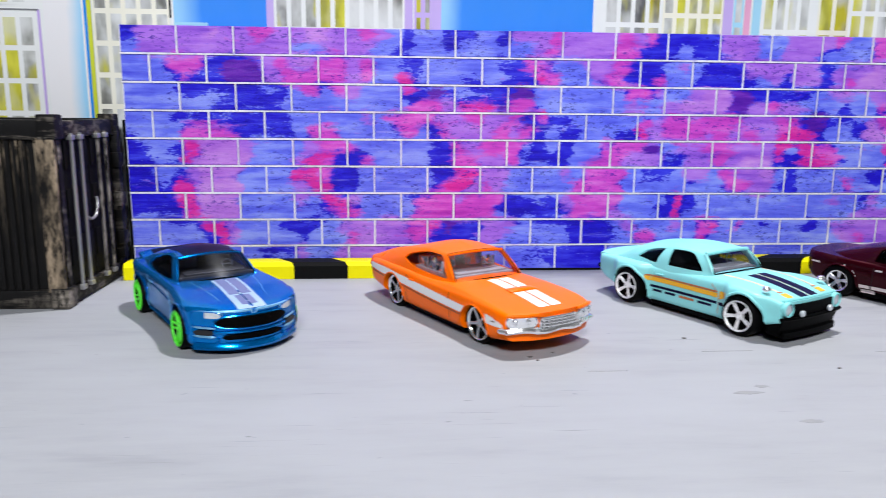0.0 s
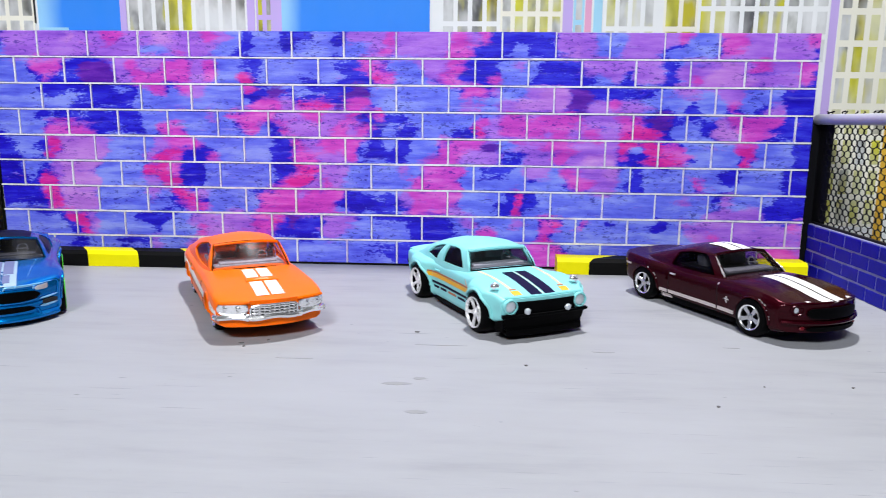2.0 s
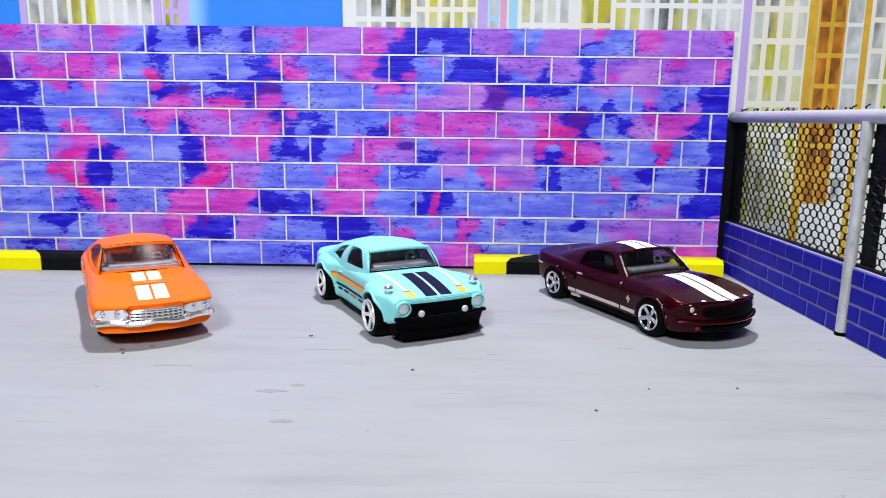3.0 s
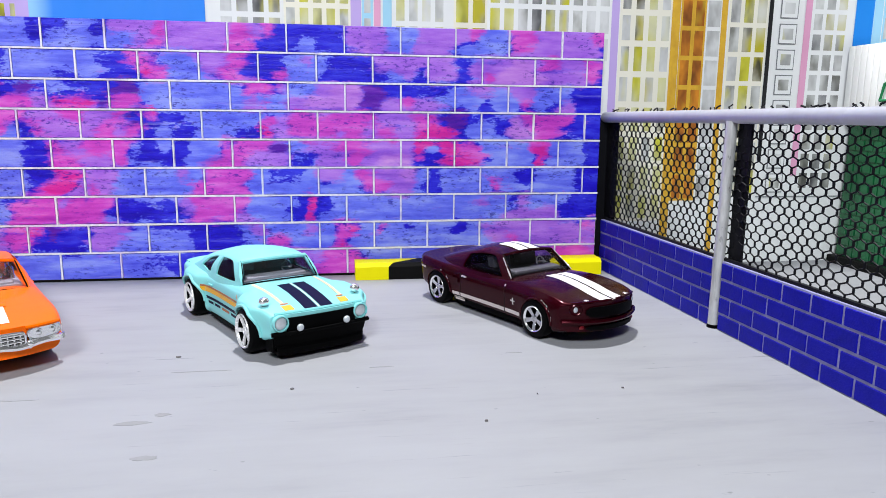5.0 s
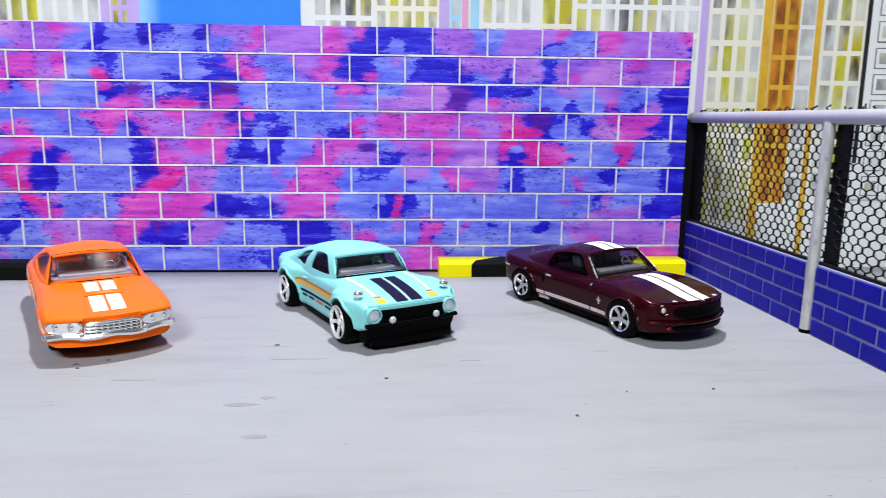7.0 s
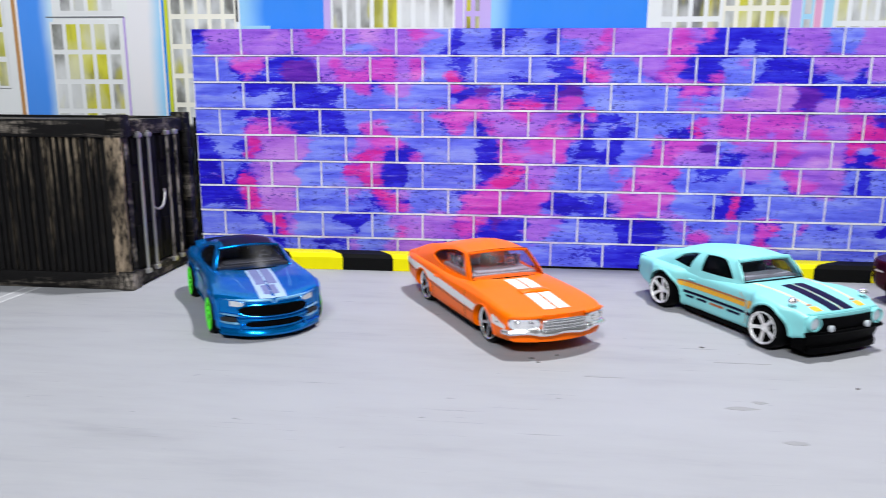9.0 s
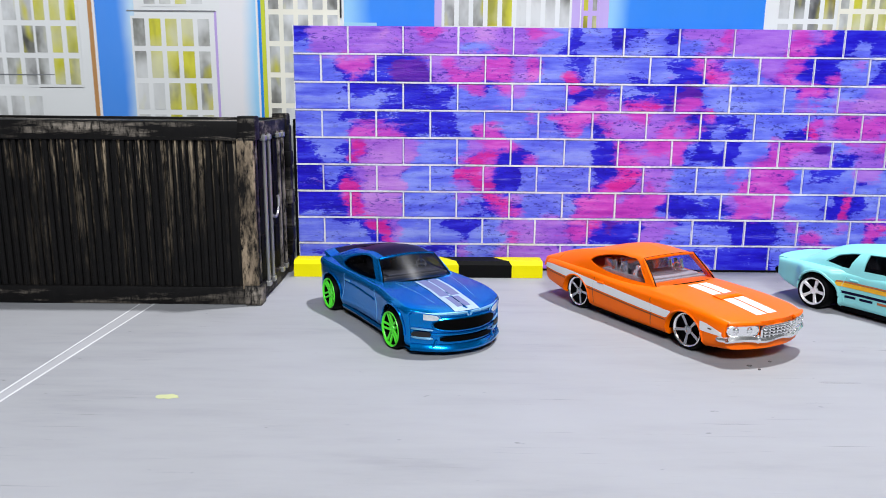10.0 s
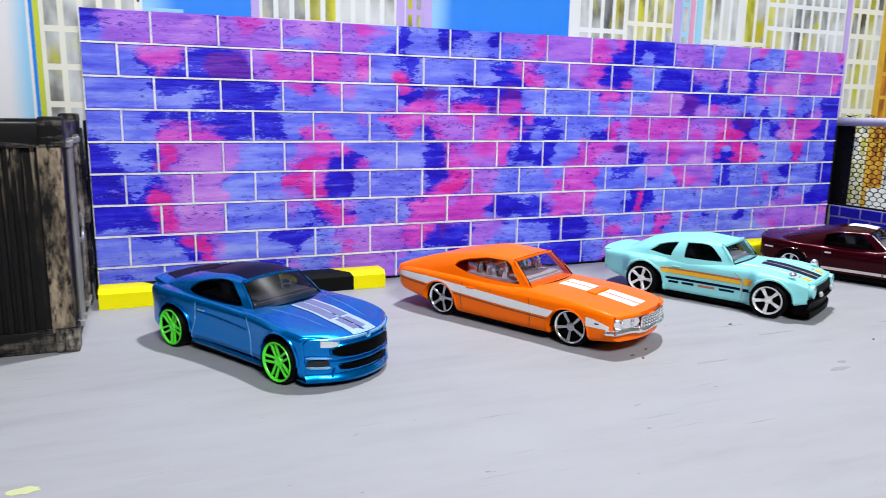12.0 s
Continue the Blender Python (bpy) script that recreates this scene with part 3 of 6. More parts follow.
for k, (ya, yb) in enumerate(((0.0055, 0.0243), (0.0249, 0.0438))):
    door = part("door", block(-0.0022, -0.0012, ya, yb, 0.0058, CH - 0.006, 0.0003), BLACK, box_thing)
    for j in range(3):
        z = 0.012 + 0.0150 * j
        part("door_rib", block(-0.0014, -0.0007, ya + 0.001, yb - 0.001, z, z + 0.009, 0.0003), BLACK, door)
    for yr in ((0.0100, 0.0165) if k == 0 else (0.0300, 0.0365)):
        part("locking_rod", tube([(0.0002, yr, 0.0040), (0.0002, yr, CH - 0.0045)], 0.00056, 10), RODWEAR if k else BRUSHSTEEL, door, "rod with its black paint rubbed off" if k else "scuffed bare metal locking rod")
        for z in (0.0046, CH - 0.0058):
            part("rod_bracket", block(-0.0012, 0.0010, yr - 0.0013, yr + 0.0013, z - 0.0008, z + 0.0008, 0.0003), BRUSHSTEEL if z < 0.01 or z > 0.045 else WORNFRAME, door)
    for z in (0.012, 0.026, 0.040):
        if k:
            part("hinge", block(-0.0012, 0.0016, CW - 0.0052, CW - 0.0004, z, z + 0.0052, 0.0005), WORNFRAME, box_thing)
    yh = 0.0165
    if k == 0:
        part("handle", tube(spline([(0.0006, yh, 0.0262), (0.0010, yh + 0.0022, 0.0252), (0.0010, yh + 0.0060, 0.0262), (0.0010, yh + 0.0078, 0.0300), (0.0006, yh + 0.0080, 0.0318)], 14), 0.00045, 8), BRUSHSTEEL, door)

# ---- low blue wall with netting along the side ----
SLOPE = 0.0513
ANG = math.degrees(math.atan2(-1, SLOPE))


def along(d, off=0.0, z=0.0):
    """A place d metres from the corner along the side wall, off metres towards the street beyond."""
    h = Vector((SLOPE, -1, 0)).normalized()
    return Vector((0.318, 0, z)) + d * h + off * Vector((1, SLOPE, 0)).normalized()


SIDE = pose(0.318, 0, 0, 0, 0, ANG)
POST_D = 0.0800
low_walls = []
for d0, d1 in ((0.0, POST_D - 0.0016), (POST_D + 0.0024, 0.235)):
    lw = tagged(link_mesh("wall_low", block(d0, d1, 0.0003, 0.0035, 0.0, 0.0198), GREYJOINT), "low wall of deep blue bricks with pale joints", "wall", kind="structure")
    lw.matrix_world = SIDE
    low_walls.append((lw, d0, d1))

fence = thing("netting_fence", "silver tube fence with black hexagonal netting on the low wall", "fence", SIDE)
RAILZ = 0.0596
part("rail", tube([(-0.003, 0.0014, RAILZ - 0.0008), (0.08, 0.0014, RAILZ + 0.0002), (0.235, 0.0014, RAILZ + 0.0016)], 0.0020, 14), STEEL, fence, "silver-grey painted top rail")
for d, r in ((POST_D, 0.00155), (0.1990, 0.00155)):
    part("post", tube([(d, 0.0004, 0.0008), (d + 0.0006, 0.0008, RAILZ - 0.0010)], r, 14), POSTSTEEL, fence, "scratched bare metal post")
    part("post_foot", tube([(d, 0.0004, 0.0), (d, 0.0004, 0.0010)], r * 1.12, 14), BLACKPLASTIC, fence)
for d0, d1 in ((-0.0024, 0.0062), (POST_D + 0.0018, POST_D + 0.0076), (0.202, 0.208)):
    part("net_edge_strip", block(d0, d1, 0.0022, 0.0030, 0.0195, RAILZ - 0.001, 0.0002), NET, fence, "folded black edge of the netting")
part("net_edge_strip", block(-0.0042, -0.0030, -0.0014, 0.0034, 0.0, RAILZ - 0.001, 0.0002), NET, fence, "folded black edge of the netting")
part("net_bottom_strip", block(0.0, 0.235, 0.0012, 0.0026, 0.0192, 0.0206, 0.0002), NET, fence)


def netting(d0, d1, z0, z1):
    """Six-sided meshes of thin plastic cord, every cord a small bar with a thicker knot where two run together."""
    verts, faces = [], []
    a, H, e = 0.0039, 0.00140, 0.00125
    rng = random.Random(4)

    def bar(p, q, r):
        if min(p[0], q[0]) < d0 or max(p[0], q[0]) > d1 or min(p[1], q[1]) < z0 or max(p[1], q[1]) > z1:
            return
        P, Q = (Vector((u, 0.0021 + 0.0003 * math.sin(u * 260 + v * 190), v)) for u, v in (p, q))
        t = (Q - P).normalized()
        side, up, base = t.cross(Vector((0, 1, 0))).normalized(), Vector((0, 1, 0)), len(verts)
        for c in (P - t * r * 0.6, Q + t * r * 0.6):
            verts.extend(c + r * (math.cos(g) * side + math.sin(g) * up) for g in (math.pi / 3 * m for m in range(6)))
        faces.extend((base + m, base + (m + 1) % 6, base + 6 + (m + 1) % 6, base + 6 + m) for m in range(6))
    row = 0
    z = z0 - H
    while z < z1 + H:
        x = d0 - a + (a / 2 if row % 2 else 0)
        while x < d1 + a:
            wob = 0.00016 * math.sin(x * 310 + z * 170)
            top, left, right = (x + wob, z + H), (x - a / 2 + wob, z + e / 2), (x + a / 2 + wob, z + e / 2)
            r = 0.00017 + 0.00006 * rng.random()
            bar(left, top, r)
            bar(top, right, r)
            bar((left[0], z - e / 2), left, r * 1.45)
            x += a
        z += H + e / 2
        row += 1
    bm = bmesh.new()
    vs = [bm.verts.new(v) for v in verts]
    for f in faces:
        bm.faces.new([vs[i] for i in f])
    return bm


part("netting", netting(0.002, 0.232, 0.0200, RAILZ), NET, fence, "black plastic net with hexagonal meshes")
rng = random.Random(8)
bm = bmesh.new()
d = 0.002
while d < 0.232:
    h = 0.0008 + 0.0009 * rng.random() ** 2
    z = RAILZ + 0.0012 + 0.008 * d
    join(bm, tube([(d, 0.0018, z), (d + 0.0012 * rng.uniform(-1, 1), 0.0020, z + h * 0.6), (d + 0.0016 * rng.uniform(-0.6, 1), 0.0022, z + h)], 0.00026, 5))
    d += rng.choice((0.0016, 0.0024, 0.0048, 0.0066))
part("net_stub", bm, NET, fence, "cut cord ends of the netting above the rail")

# ---- little green and white shop beyond the fence ----
GREENWALL = surface("dark_green_brick_paint", (0.003, 0.105, 0.032), 0.4, grain=(350, (1, 1, 1.4), 0.6), relief=0.5, fine=600)
WHITEBOARD = surface("white_grooved_board", (0.96, 0.97, 0.96), 0.5, grain=(300, (1, 1, 0.3), 0.05), relief=0.05)
GREENSIGN = surface("green_sign_paint", (0.010, 0.22, 0.075), 0.4, grain=(300, (1, 1, 1), 0.15), relief=0.05)
shop = thing("toy_shop", "small toy shop with dark green walls and white grooved gable", "building", pose(0.4235, 0.0, 0))
part("wall", block(0, 0.09, -0.085, 0.003, 0.003, 0.060), GREENWALL, shop, "dark green brick wall")
part("plinth", block(-0.0035, 0.09, -0.088, 0.004, 0.0, 0.0032, 0.0004), BLACK, shop)
part("gable", block(-0.003, 0.09, -0.087, 0.004, 0.060, 0.0875, 0.0003), WHITEBOARD, shop)
for k in range(26):
    part("groove_batten", block(-0.0035, -0.0028, -0.0868 + 0.0035 * k, -0.0838 + 0.0035 * k, 0.0605, 0.0872, 0.00015), WHITEBOARD, shop)
sign = bmesh.new()
pent = [(-0.0165, 0.0660), (-0.0180, 0.0720), (-0.0240, 0.0745), (-0.0330, 0.0735), (-0.0350, 0.0660), (-0.0165, 0.0660)]
join(sign, tube([(-0.0040, y, z) for y, z in pent], 0.0006, 6))
part("sign", sign, GREENSIGN, shop, "green outlined shop sign")
rng = random.Random(3)
for r in range(13):
    for c in range(18):
        y1 = 0.0025 - 0.0048 * c - (0.0024 if r % 2 else 0)
        if y1 - 0.0042 > -0.085:
            part("brick", block(-0.0003 - 0.0003 * rng.random(), 0.0002, y1 - 0.0042, y1, 0.0038 + 0.0043 * r, 0.0075 + 0.0043 * r), GREENWALL, shop)

# ---- marks on the floor ----
CHALK = surface("white_chalk_line", (0.56, 0.56, 0.58), 0.8, grain=(700, (1, 0.3, 1), 0.2), relief=0.1)
DULLCHALK = surface("faint_grey_line", (0.33, 0.33, 0.35), 0.8, grain=(700, (1, 0.3, 1), 0.12), relief=0.1)
LIMESPOT = surface("pale_lime_spot", (0.46, 0.48, 0.25), 0.7, grain=(500, (1, 1, 1), 0.2), relief=0.1)
DIRT = surface("dark_crumb", (0.14, 0.13, 0.13), 0.8, grain=(900, (1, 1, 1), 0.3), relief=0.1)
SCUFF = surface("grey_scuff", (0.245, 0.245, 0.255), 0.75, grain=(600, (1, 2, 1), 0.2), relief=0.1)


def floor_mark(name, points, material, label, height=0.00006):
    bm = bmesh.new()
    vs = [bm.verts.new((x, y, height)) for x, y in points]
    f = bm.faces.new(vs)
    if f.normal.z < 0:
        f.normal_flip()
    r = bmesh.ops.extrude_face_region(bm, geom=[f])
    for v in r["geom"]:
        if isinstance(v, bmesh.types.BMVert):
            v.co.z = 0.0
    bmesh.ops.recalc_face_normals(bm, faces=bm.faces[:])
    return tagged(link_mesh(name, bm, material), label, "floor mark")


def blob(x, y, rx, ry, seed, n=14):
    g = random.Random(seed)
    return [(x + rx * math.cos(2 * math.pi * k / n) * g.uniform(0.7, 1.15), y + ry * math.sin(2 * math.pi * k / n) * g.uniform(0.65, 1.15)) for k in range(n)]


def streak_line(x0, y0, x1, y1, w):
    return [(x0 - w, y0), (x0 + w, y0), (x1 + w, y1), (x1 - w, y1)]


floor_mark("floor_line", streak_line(-0.0350, -0.030, -0.0405, -0.150, 0.00030), CHALK, "thin white line drawn on the grey floor")
floor_mark("floor_line", streak_line(-0.0400, -0.030, -0.0428, -0.150, 0.00028), CHALK, "thin white line drawn on the grey floor")
floor_mark("floor_line", [(-0.0395, -0.030), (-0.0353, -0.030), (-0.0409, -0.150), (-0.0422, -0.150)], DULLCHALK, "faint pale strip between two white floor lines", 0.00003)
floor_mark("paint_spot", blob(-0.0048, -0.1232, 0.0027, 0.0014, 3), LIMESPOT, "pale lime paint spot on the grey floor")
for i, (x, y, rx, ry) in enumerate(((0.1763, -0.0880, 0.0006, 0.0003), (0.2440, -0.1348, 0.0004, 0.0003), (0.2779, -0.1215, 0.0003, 0.0002), (0.1310, -0.1015, 0.0007, 0.0004), (0.1325, -0.1040, 0.0004, 0.0003), (0.1375, -0.0985, 0.0005, 0.0002), (0.1990, -0.0831, 0.0008, 0.0003), (0.2051, -0.1128, 0.0004, 0.0003), (0.2580, -0.1225, 0.0002, 0.0002))):
    floor_mark("dirt_crumb", blob(x, y, rx, ry, i + 20, 8), DIRT, "tiny dark crumb of dirt on the floor", 0.0003)
for i, (x, y, rx, ry) in enumerate(((0.1834, -0.0988, 0.0075, 0.00025), (0.2600, -0.0948, 0.0022, 0.00022), (0.2250, -0.1010, 0.0030, 0.00025), (0.1480, -0.1120, 0.0050, 0.00022), (0.1752, -0.1268, 0.0034, 0.0010), (0.1811, -0.1421, 0.0027, 0.0009), (0.1800, -0.1232, 0.0016, 0.0009))):
    floor_mark("floor_scuff", blob(x, y, rx, ry, i + 50, 16), SCUFF, "faint grey scuff on the painted floor", 0.00005)

# ---- toy cars; their tables are in millimetres, x forwards, y to the left ----
MM = 0.001


class Shell:
    """The lofted lower body of a car: tables of half width, sill, shoulder and top over its length."""

    def __init__(self, c):
        self.x0, self.x1 = c["ends"]
        self.hw, self.zb, self.zs, self.zt = (smooth_table(c[k]) for k in ("half", "sill", "shoulder", "top"))
        self.arches, self.bow, self.tail = c["arches"], c["bow"], c["tail_bow"]
        self.crease, self.tuck = c.get("crease", 0.93), c.get("tuck", 0.9)

    def arch(self, x):
        z = 0.0
        for xc, zc, r in self.arches:
            if abs(x - xc) < r:
                z = max(z, zc + math.sqrt(r * r - (x - xc) ** 2))
        return z

    def half(self, x, n=28, cut=True):
        w, b, s, t = self.hw(x), self.zb(x), self.zs(x), self.zt(x)
        k = self.crease
        pts = [(0, b), (w * self.tuck * 0.96, b), (w * (self.tuck + 0.055), b + 0.12 * (s - b)), (w * 0.985, b + 0.42 * (s - b)), (w, b + 0.72 * (s - b)),
               (w * (k + 0.062), s - 0.08 * (s - b)), (w * (k + 0.02), s + 0.10 * (t - s)), (w * (k - 0.06), s + 0.55 * (t - s)), (w * 0.55, t - 0.10 * (t - s)), (0, t)]
        out = [Vector((0, b, 0))] + [p for p in spline([(y, z, 0) for y, z in pts[1:]], n)]
        a = self.arch(x) if cut else 0
        return [(max(0.0, p.x), max(p.y, a)) for p in out]

    def place(self, x, y, z):
        """Rounds nose and tail in plan."""
        w = self.hw(x)
        f = min(1.0, max(0.0, (x - (self.x1 - 12)) / 12))
        r = min(1.0, max(0.0, ((self.x0 + 9) - x) / 9))
        q = min(1.0, abs(y) / w) ** 2.2
        return Vector((x - self.bow * q * f * f + self.tail * q * r * r, y, z)) * MM

    def stations(self):
        xs = set(np.round(np.linspace(self.x0, self.x1, int((self.x1 - self.x0) / 0.75)), 3).tolist())
        for xc, zc, r in self.arches:
            for k in range(25):
                xs.add(round(xc + r * math.cos(math.pi * k / 24), 3))
            xs |= {round(xc - r - 0.02, 3), round(xc + r + 0.02, 3)}
        xs = sorted(x for x in xs if self.x0 <= x <= self.x1)
        return xs

    def mesh(self):
        bm = bmesh.new()
        rings = []
        for x in self.stations():
            h = self.half(x)
            loop = [(-y, z) for y, z in h] + [(y, z) for y, z in h[-2:0:-1]]
            rings.append((x, h, [bm.verts.new(self.place(x, y, z)) for y, z in loop]))
        m = len(rings[0][2])
        for (_, _, a), (_, _, b) in zip(rings, rings[1:]):
            for i in range(m):
                j = (i + 1) % m
                bm.faces.new((a[i], a[j], b[j], b[i]))
        for x, h, ring in (rings[0], rings[-1]):
            n = len(h)
            prev = None
            for i in range(1, n - 1):
                y, z = h[i]
                row = [ring[i]] + [bm.verts.new(self.place(x, -y + 2 * y * k / 10, z)) for k in range(1, 10)] + [ring[(m - i) % m]]
                if prev:
                    for k in range(10):
                        bm.faces.new((prev[k], prev[k + 1], row[k + 1], row[k]))
                else:
                    for k in range(10):
                        bm.faces.new((ring[0], row[k + 1], row[k]))
                prev = row
            for k in range(10):
                bm.faces.new((prev[k], prev[k + 1], ring[n - 1]))
        bmesh.ops.remove_doubles(bm, verts=bm.verts[:], dist=2e-6)
        bmesh.ops.recalc_face_normals(bm, faces=bm.faces[:])
        return bm

    def top_z(self, x, y):
        h = self.half(x, cut=False)[14:]
        y = abs(y)
        for (ya, za), (yb, zb) in zip(h, h[1:]):
            if yb <= y <= ya:
                return za + (zb - za) * (ya - y) / max(1e-6, ya - yb)
        return h[0][1]

    def side_y(self, x, z):
        h = self.half(x, cut=False)[2:24]
        for (ya, za), (yb, zb) in zip(h, h[1:]):
            if za <= z <= zb:
                return ya + (yb - ya) * (z - za) / max(1e-6, zb - za)
        return h[0][0] if z < h[0][1] else h[-1][0]

    def on_top(self, x0, x1, ya, yb, lift=0.07, n=16, m=6):
        """Paint laid on the bonnet or boot between two lines y = ya(x) and y = yb(x)."""
        grid = []
        for i in range(n + 1):
            x = x0 + (x1 - x0) * i / n
            a, b = (f(x) if callable(f) else f for f in (ya, yb))
            grid.append([self.place(x, y, self.top_z(x, y) + lift) for y in (a + (b - a) * k / m for k in range(m + 1))])
        return sheet(grid, -0.03 * MM)

    def on_side(self, x0, x1, za, zb, side=-1, lift=0.08, n=30, m=4):
        """Paint laid on a flank between two heights."""
        bm = bmesh.new()
        cols = []
        for i in range(n + 1):
            x = x0 + (x1 - x0) * i / n
            a, b = (f(x) if callable(f) else f for f in (za, zb))
            lim = self.arch(x) + 0.25 if self.arch(x) else 0
            a, b = max(a, lim), max(b, lim)
            cols.append(None if b - a < 0.05 else [self.place(x, side * (self.side_y(x, z) + lift), z) for z in (a + (b - a) * k / m for k in range(m + 1))])
        run = []
        for c in cols + [None]:
            if c:
                run.append(c)
            else:
                if len(run) > 1:
                    join(bm, sheet(run, 0.03 * MM))
                run = []
        bmesh.ops.recalc_face_normals(bm, faces=bm.faces[:])
        return bm


def cabin(c, car, shell_of, paint, roof_paint=None):
    """Roof, pillars and panes between a belt line and a roof line given on the right side, rear to front.
    The window openings follow an upper and a lower curve in side view."""
    st, nr, per = c["cabin"], c["roof_from"], 18
    last = per * (len(st) - 1)
    low, high = spline([s[0] for s in st], last), spline([s[1] for s in st], last)
    crown = smooth_table([(i, s[2]) for i, s in enumerate(st)])
    puff, rail, frame_r = c.get("puff", 0.5), c.get("rail", 0.90), c.get("frame", 0.55)
    win = c["window"]
    w_hi, w_lo = smooth_table(win["hi"]), smooth_table(win["lo"])
    wa, wb = win["hi"][0][0], win["hi"][-1][0]

    def across(i, k, m=14):
        y = high[i].y * (1 - 2 * k / m)
        q = 1 - (y / high[i].y) ** 2
        fwd = c["header_bow"] * q * max(0.0, (i / per - (len(st) - 2)))
        return Vector((high[i].x + fwd, y, high[i].z + crown(i / per) * q)) * MM

    def section(i):
        """Half of a cross-section from its foot on the body up to the middle of the roof, corners rounded."""
        p, h = low[i], high[i]
        w = abs(p.y) + c.get("foot", 0.9)
        pts = [Vector((p.x, -w, shell_of.top_z(p.x, w) - 1.0)) * MM]
        for u in (0.0, 0.33, 0.66, rail, 1.0):
            q = p.lerp(h, u)
            pts.append(Vector((q.x, q.y - puff * math.sin(math.pi * u), q.z)) * MM)
        pts += [across(i, k) for k in (1, 2, 4, 7)]
        for _ in range(3):
            out = [pts[0]]
            for p, q in zip(pts, pts[1:]):
                out += [p.lerp(q, 0.25), p.lerp(q, 0.75)]
            pts = out + [pts[-1]]
        return pts

    def at(pts, w):
        w = min(max(w, 0.0), len(pts) - 1.001)
        k = int(w)
        return pts[k].lerp(pts[k + 1], w - k)

    def meets(pts, curve, start):
        """Where a section rises through a curve in side view."""
        for k in range(start, len(pts) - 1):
            f0, f1 = pts[k].z / MM - curve(pts[k].x / MM), pts[k + 1].z / MM - curve(pts[k + 1].x / MM)
            if f0 < 0 <= f1:
                return k + f0 / (f0 - f1)
        return None
    halves = [section(i) for i in range(last + 1)]
    cuts, guess = [], (14.0, 34.0)
    for pts in halves:
        lo, hi = meets(pts, w_lo, 8), meets(pts, w_hi, 8)
        lo = min(guess[0] if lo is None else lo, 40.0)
        hi = min(max(lo, guess[1] if hi is None else hi), 42.0)
        guess = (lo, hi)
        cuts.append((lo, hi))
    n1, n2, n3 = 6, 7, 14
    grid, is_open = [], []
    for pts, (lo, hi) in zip(halves, cuts):
        end = len(pts) - 1.001
        ws = [lo * k / n1 for k in range(n1)] + [lo + (hi - lo) * k / n2 for k in range(n2)] + [hi + (end - hi) * k / n3 for k in range(n3 + 1)]
        grid.append([at(pts, w) for w in ws])
        x = at(pts, (lo + hi) / 2).x / MM
        is_open.append(wa <= x <= wb and hi - lo > 0.05 and not any(g0 < x < g1 for g0, g1 in win.get("gaps", ())))
    skin, rings = bmesh.new(), []
    for h in grid:
        row = [skin.verts.new(p) for p in h]
        rings.append(row + [skin.verts.new((p.x, -p.y, p.z)) for p in h[-2::-1]])
    for i, (r0, r1) in enumerate(zip(rings, rings[1:])):
        for j in range(len(r0) - 1):
            jj = min(j, len(r0) - 2 - j)
            if not (is_open[i] and is_open[i + 1] and n1 <= jj < n1 + n2):
                skin.faces.new((r0[j], r0[j + 1], r1[j + 1], r1[j]))
    bmesh.ops.delete(skin, geom=[v for v in skin.verts if not v.link_faces], context="VERTS")
    bmesh.ops.remove_doubles(skin, verts=skin.verts[:], dist=4e-6)
    bmesh.ops.recalc_face_normals(skin, faces=skin.faces[:])
    if sum((f.calc_center_median().z - 0.015) * f.normal.z for f in skin.faces) < 0:
        bmesh.ops.reverse_faces(skin, faces=skin.faces[:])
    bmesh.ops.solidify(skin, geom=skin.faces[:], thickness=0.5 * MM)
    for sgn in (1, -1):
        f = lambda p: Vector((p.x, sgn * p.y, p.z)) * MM
        join(skin, tube([f(low[last].lerp(high[last], 0.06 + 0.90 * u / 6)) - Vector((0.25, 0, 0.1)) * MM for u in range(7)], [c.get("a_pillar", 0.75) * g * MM for g in (0.2, 0.5, 0.6, 0.6, 0.6, 0.55, 0.5)], 8))
    join(skin, tube([across(last, k) - Vector((0, 0, 0.25)) * MM for k in range(15)], frame_r * 0.8 * MM, 8))
    part("cabin_shell", skin, paint, car)
    if roof_paint:
        rows = []
        for i in range(int(per * 0.3), last + 1):
            w = 0.66 + 0.16 * min(1.0, max(0.0, (i / per - 1.2) / 1.2))
            rows.append([across(i, 7 + 7 * w * (-1 + 2 * k / 18)) + Vector((0, 0, 0.07)) * MM for k in range(19)])
        part("roof_panel", sheet(rows, -0.06 * MM), roof_paint, car, c["roof_label"])
        up = Vector((0, 0, 0.15)) * MM
        part("rear_window", sheet([[across(i, k) + up for k in range(3, 12)] for i in range(int(per * (nr - 1.25)), int(per * (nr - 0.15)), 2)], -0.1 * MM), BLACKPLASTIC, car, "dark rear window")
    # windscreen
    cowl = c["cowl"]
    A = low[last]
    rows = []
    for u in range(9):
        row = []
        for k in range(15):
            t = across(last, k)
            v = 1 - 2 * k / 14
            b = Vector((A.x + cowl[0] * (1 - v * v), A.y * v * cowl[2], A.z - 0.3 + cowl[1] * (1 - v * v))) * MM
            p = b.lerp(t, u / 8)
            p.x += 0.25 * MM * math.sin(math.pi * u / 8)
            row.append(p)
        rows.append(row)
    part("windscreen", sheet(rows, 0.3 * MM), c["glass"], car, c.get("glass_label", ""))
    seal = [rows[8][k] for k in range(15)] + [rows[u][14] for u in range(7, -1, -1)] + [rows[0][k] for k in range(13, -1, -1)] + [rows[u][0] for u in range(1, 9)]
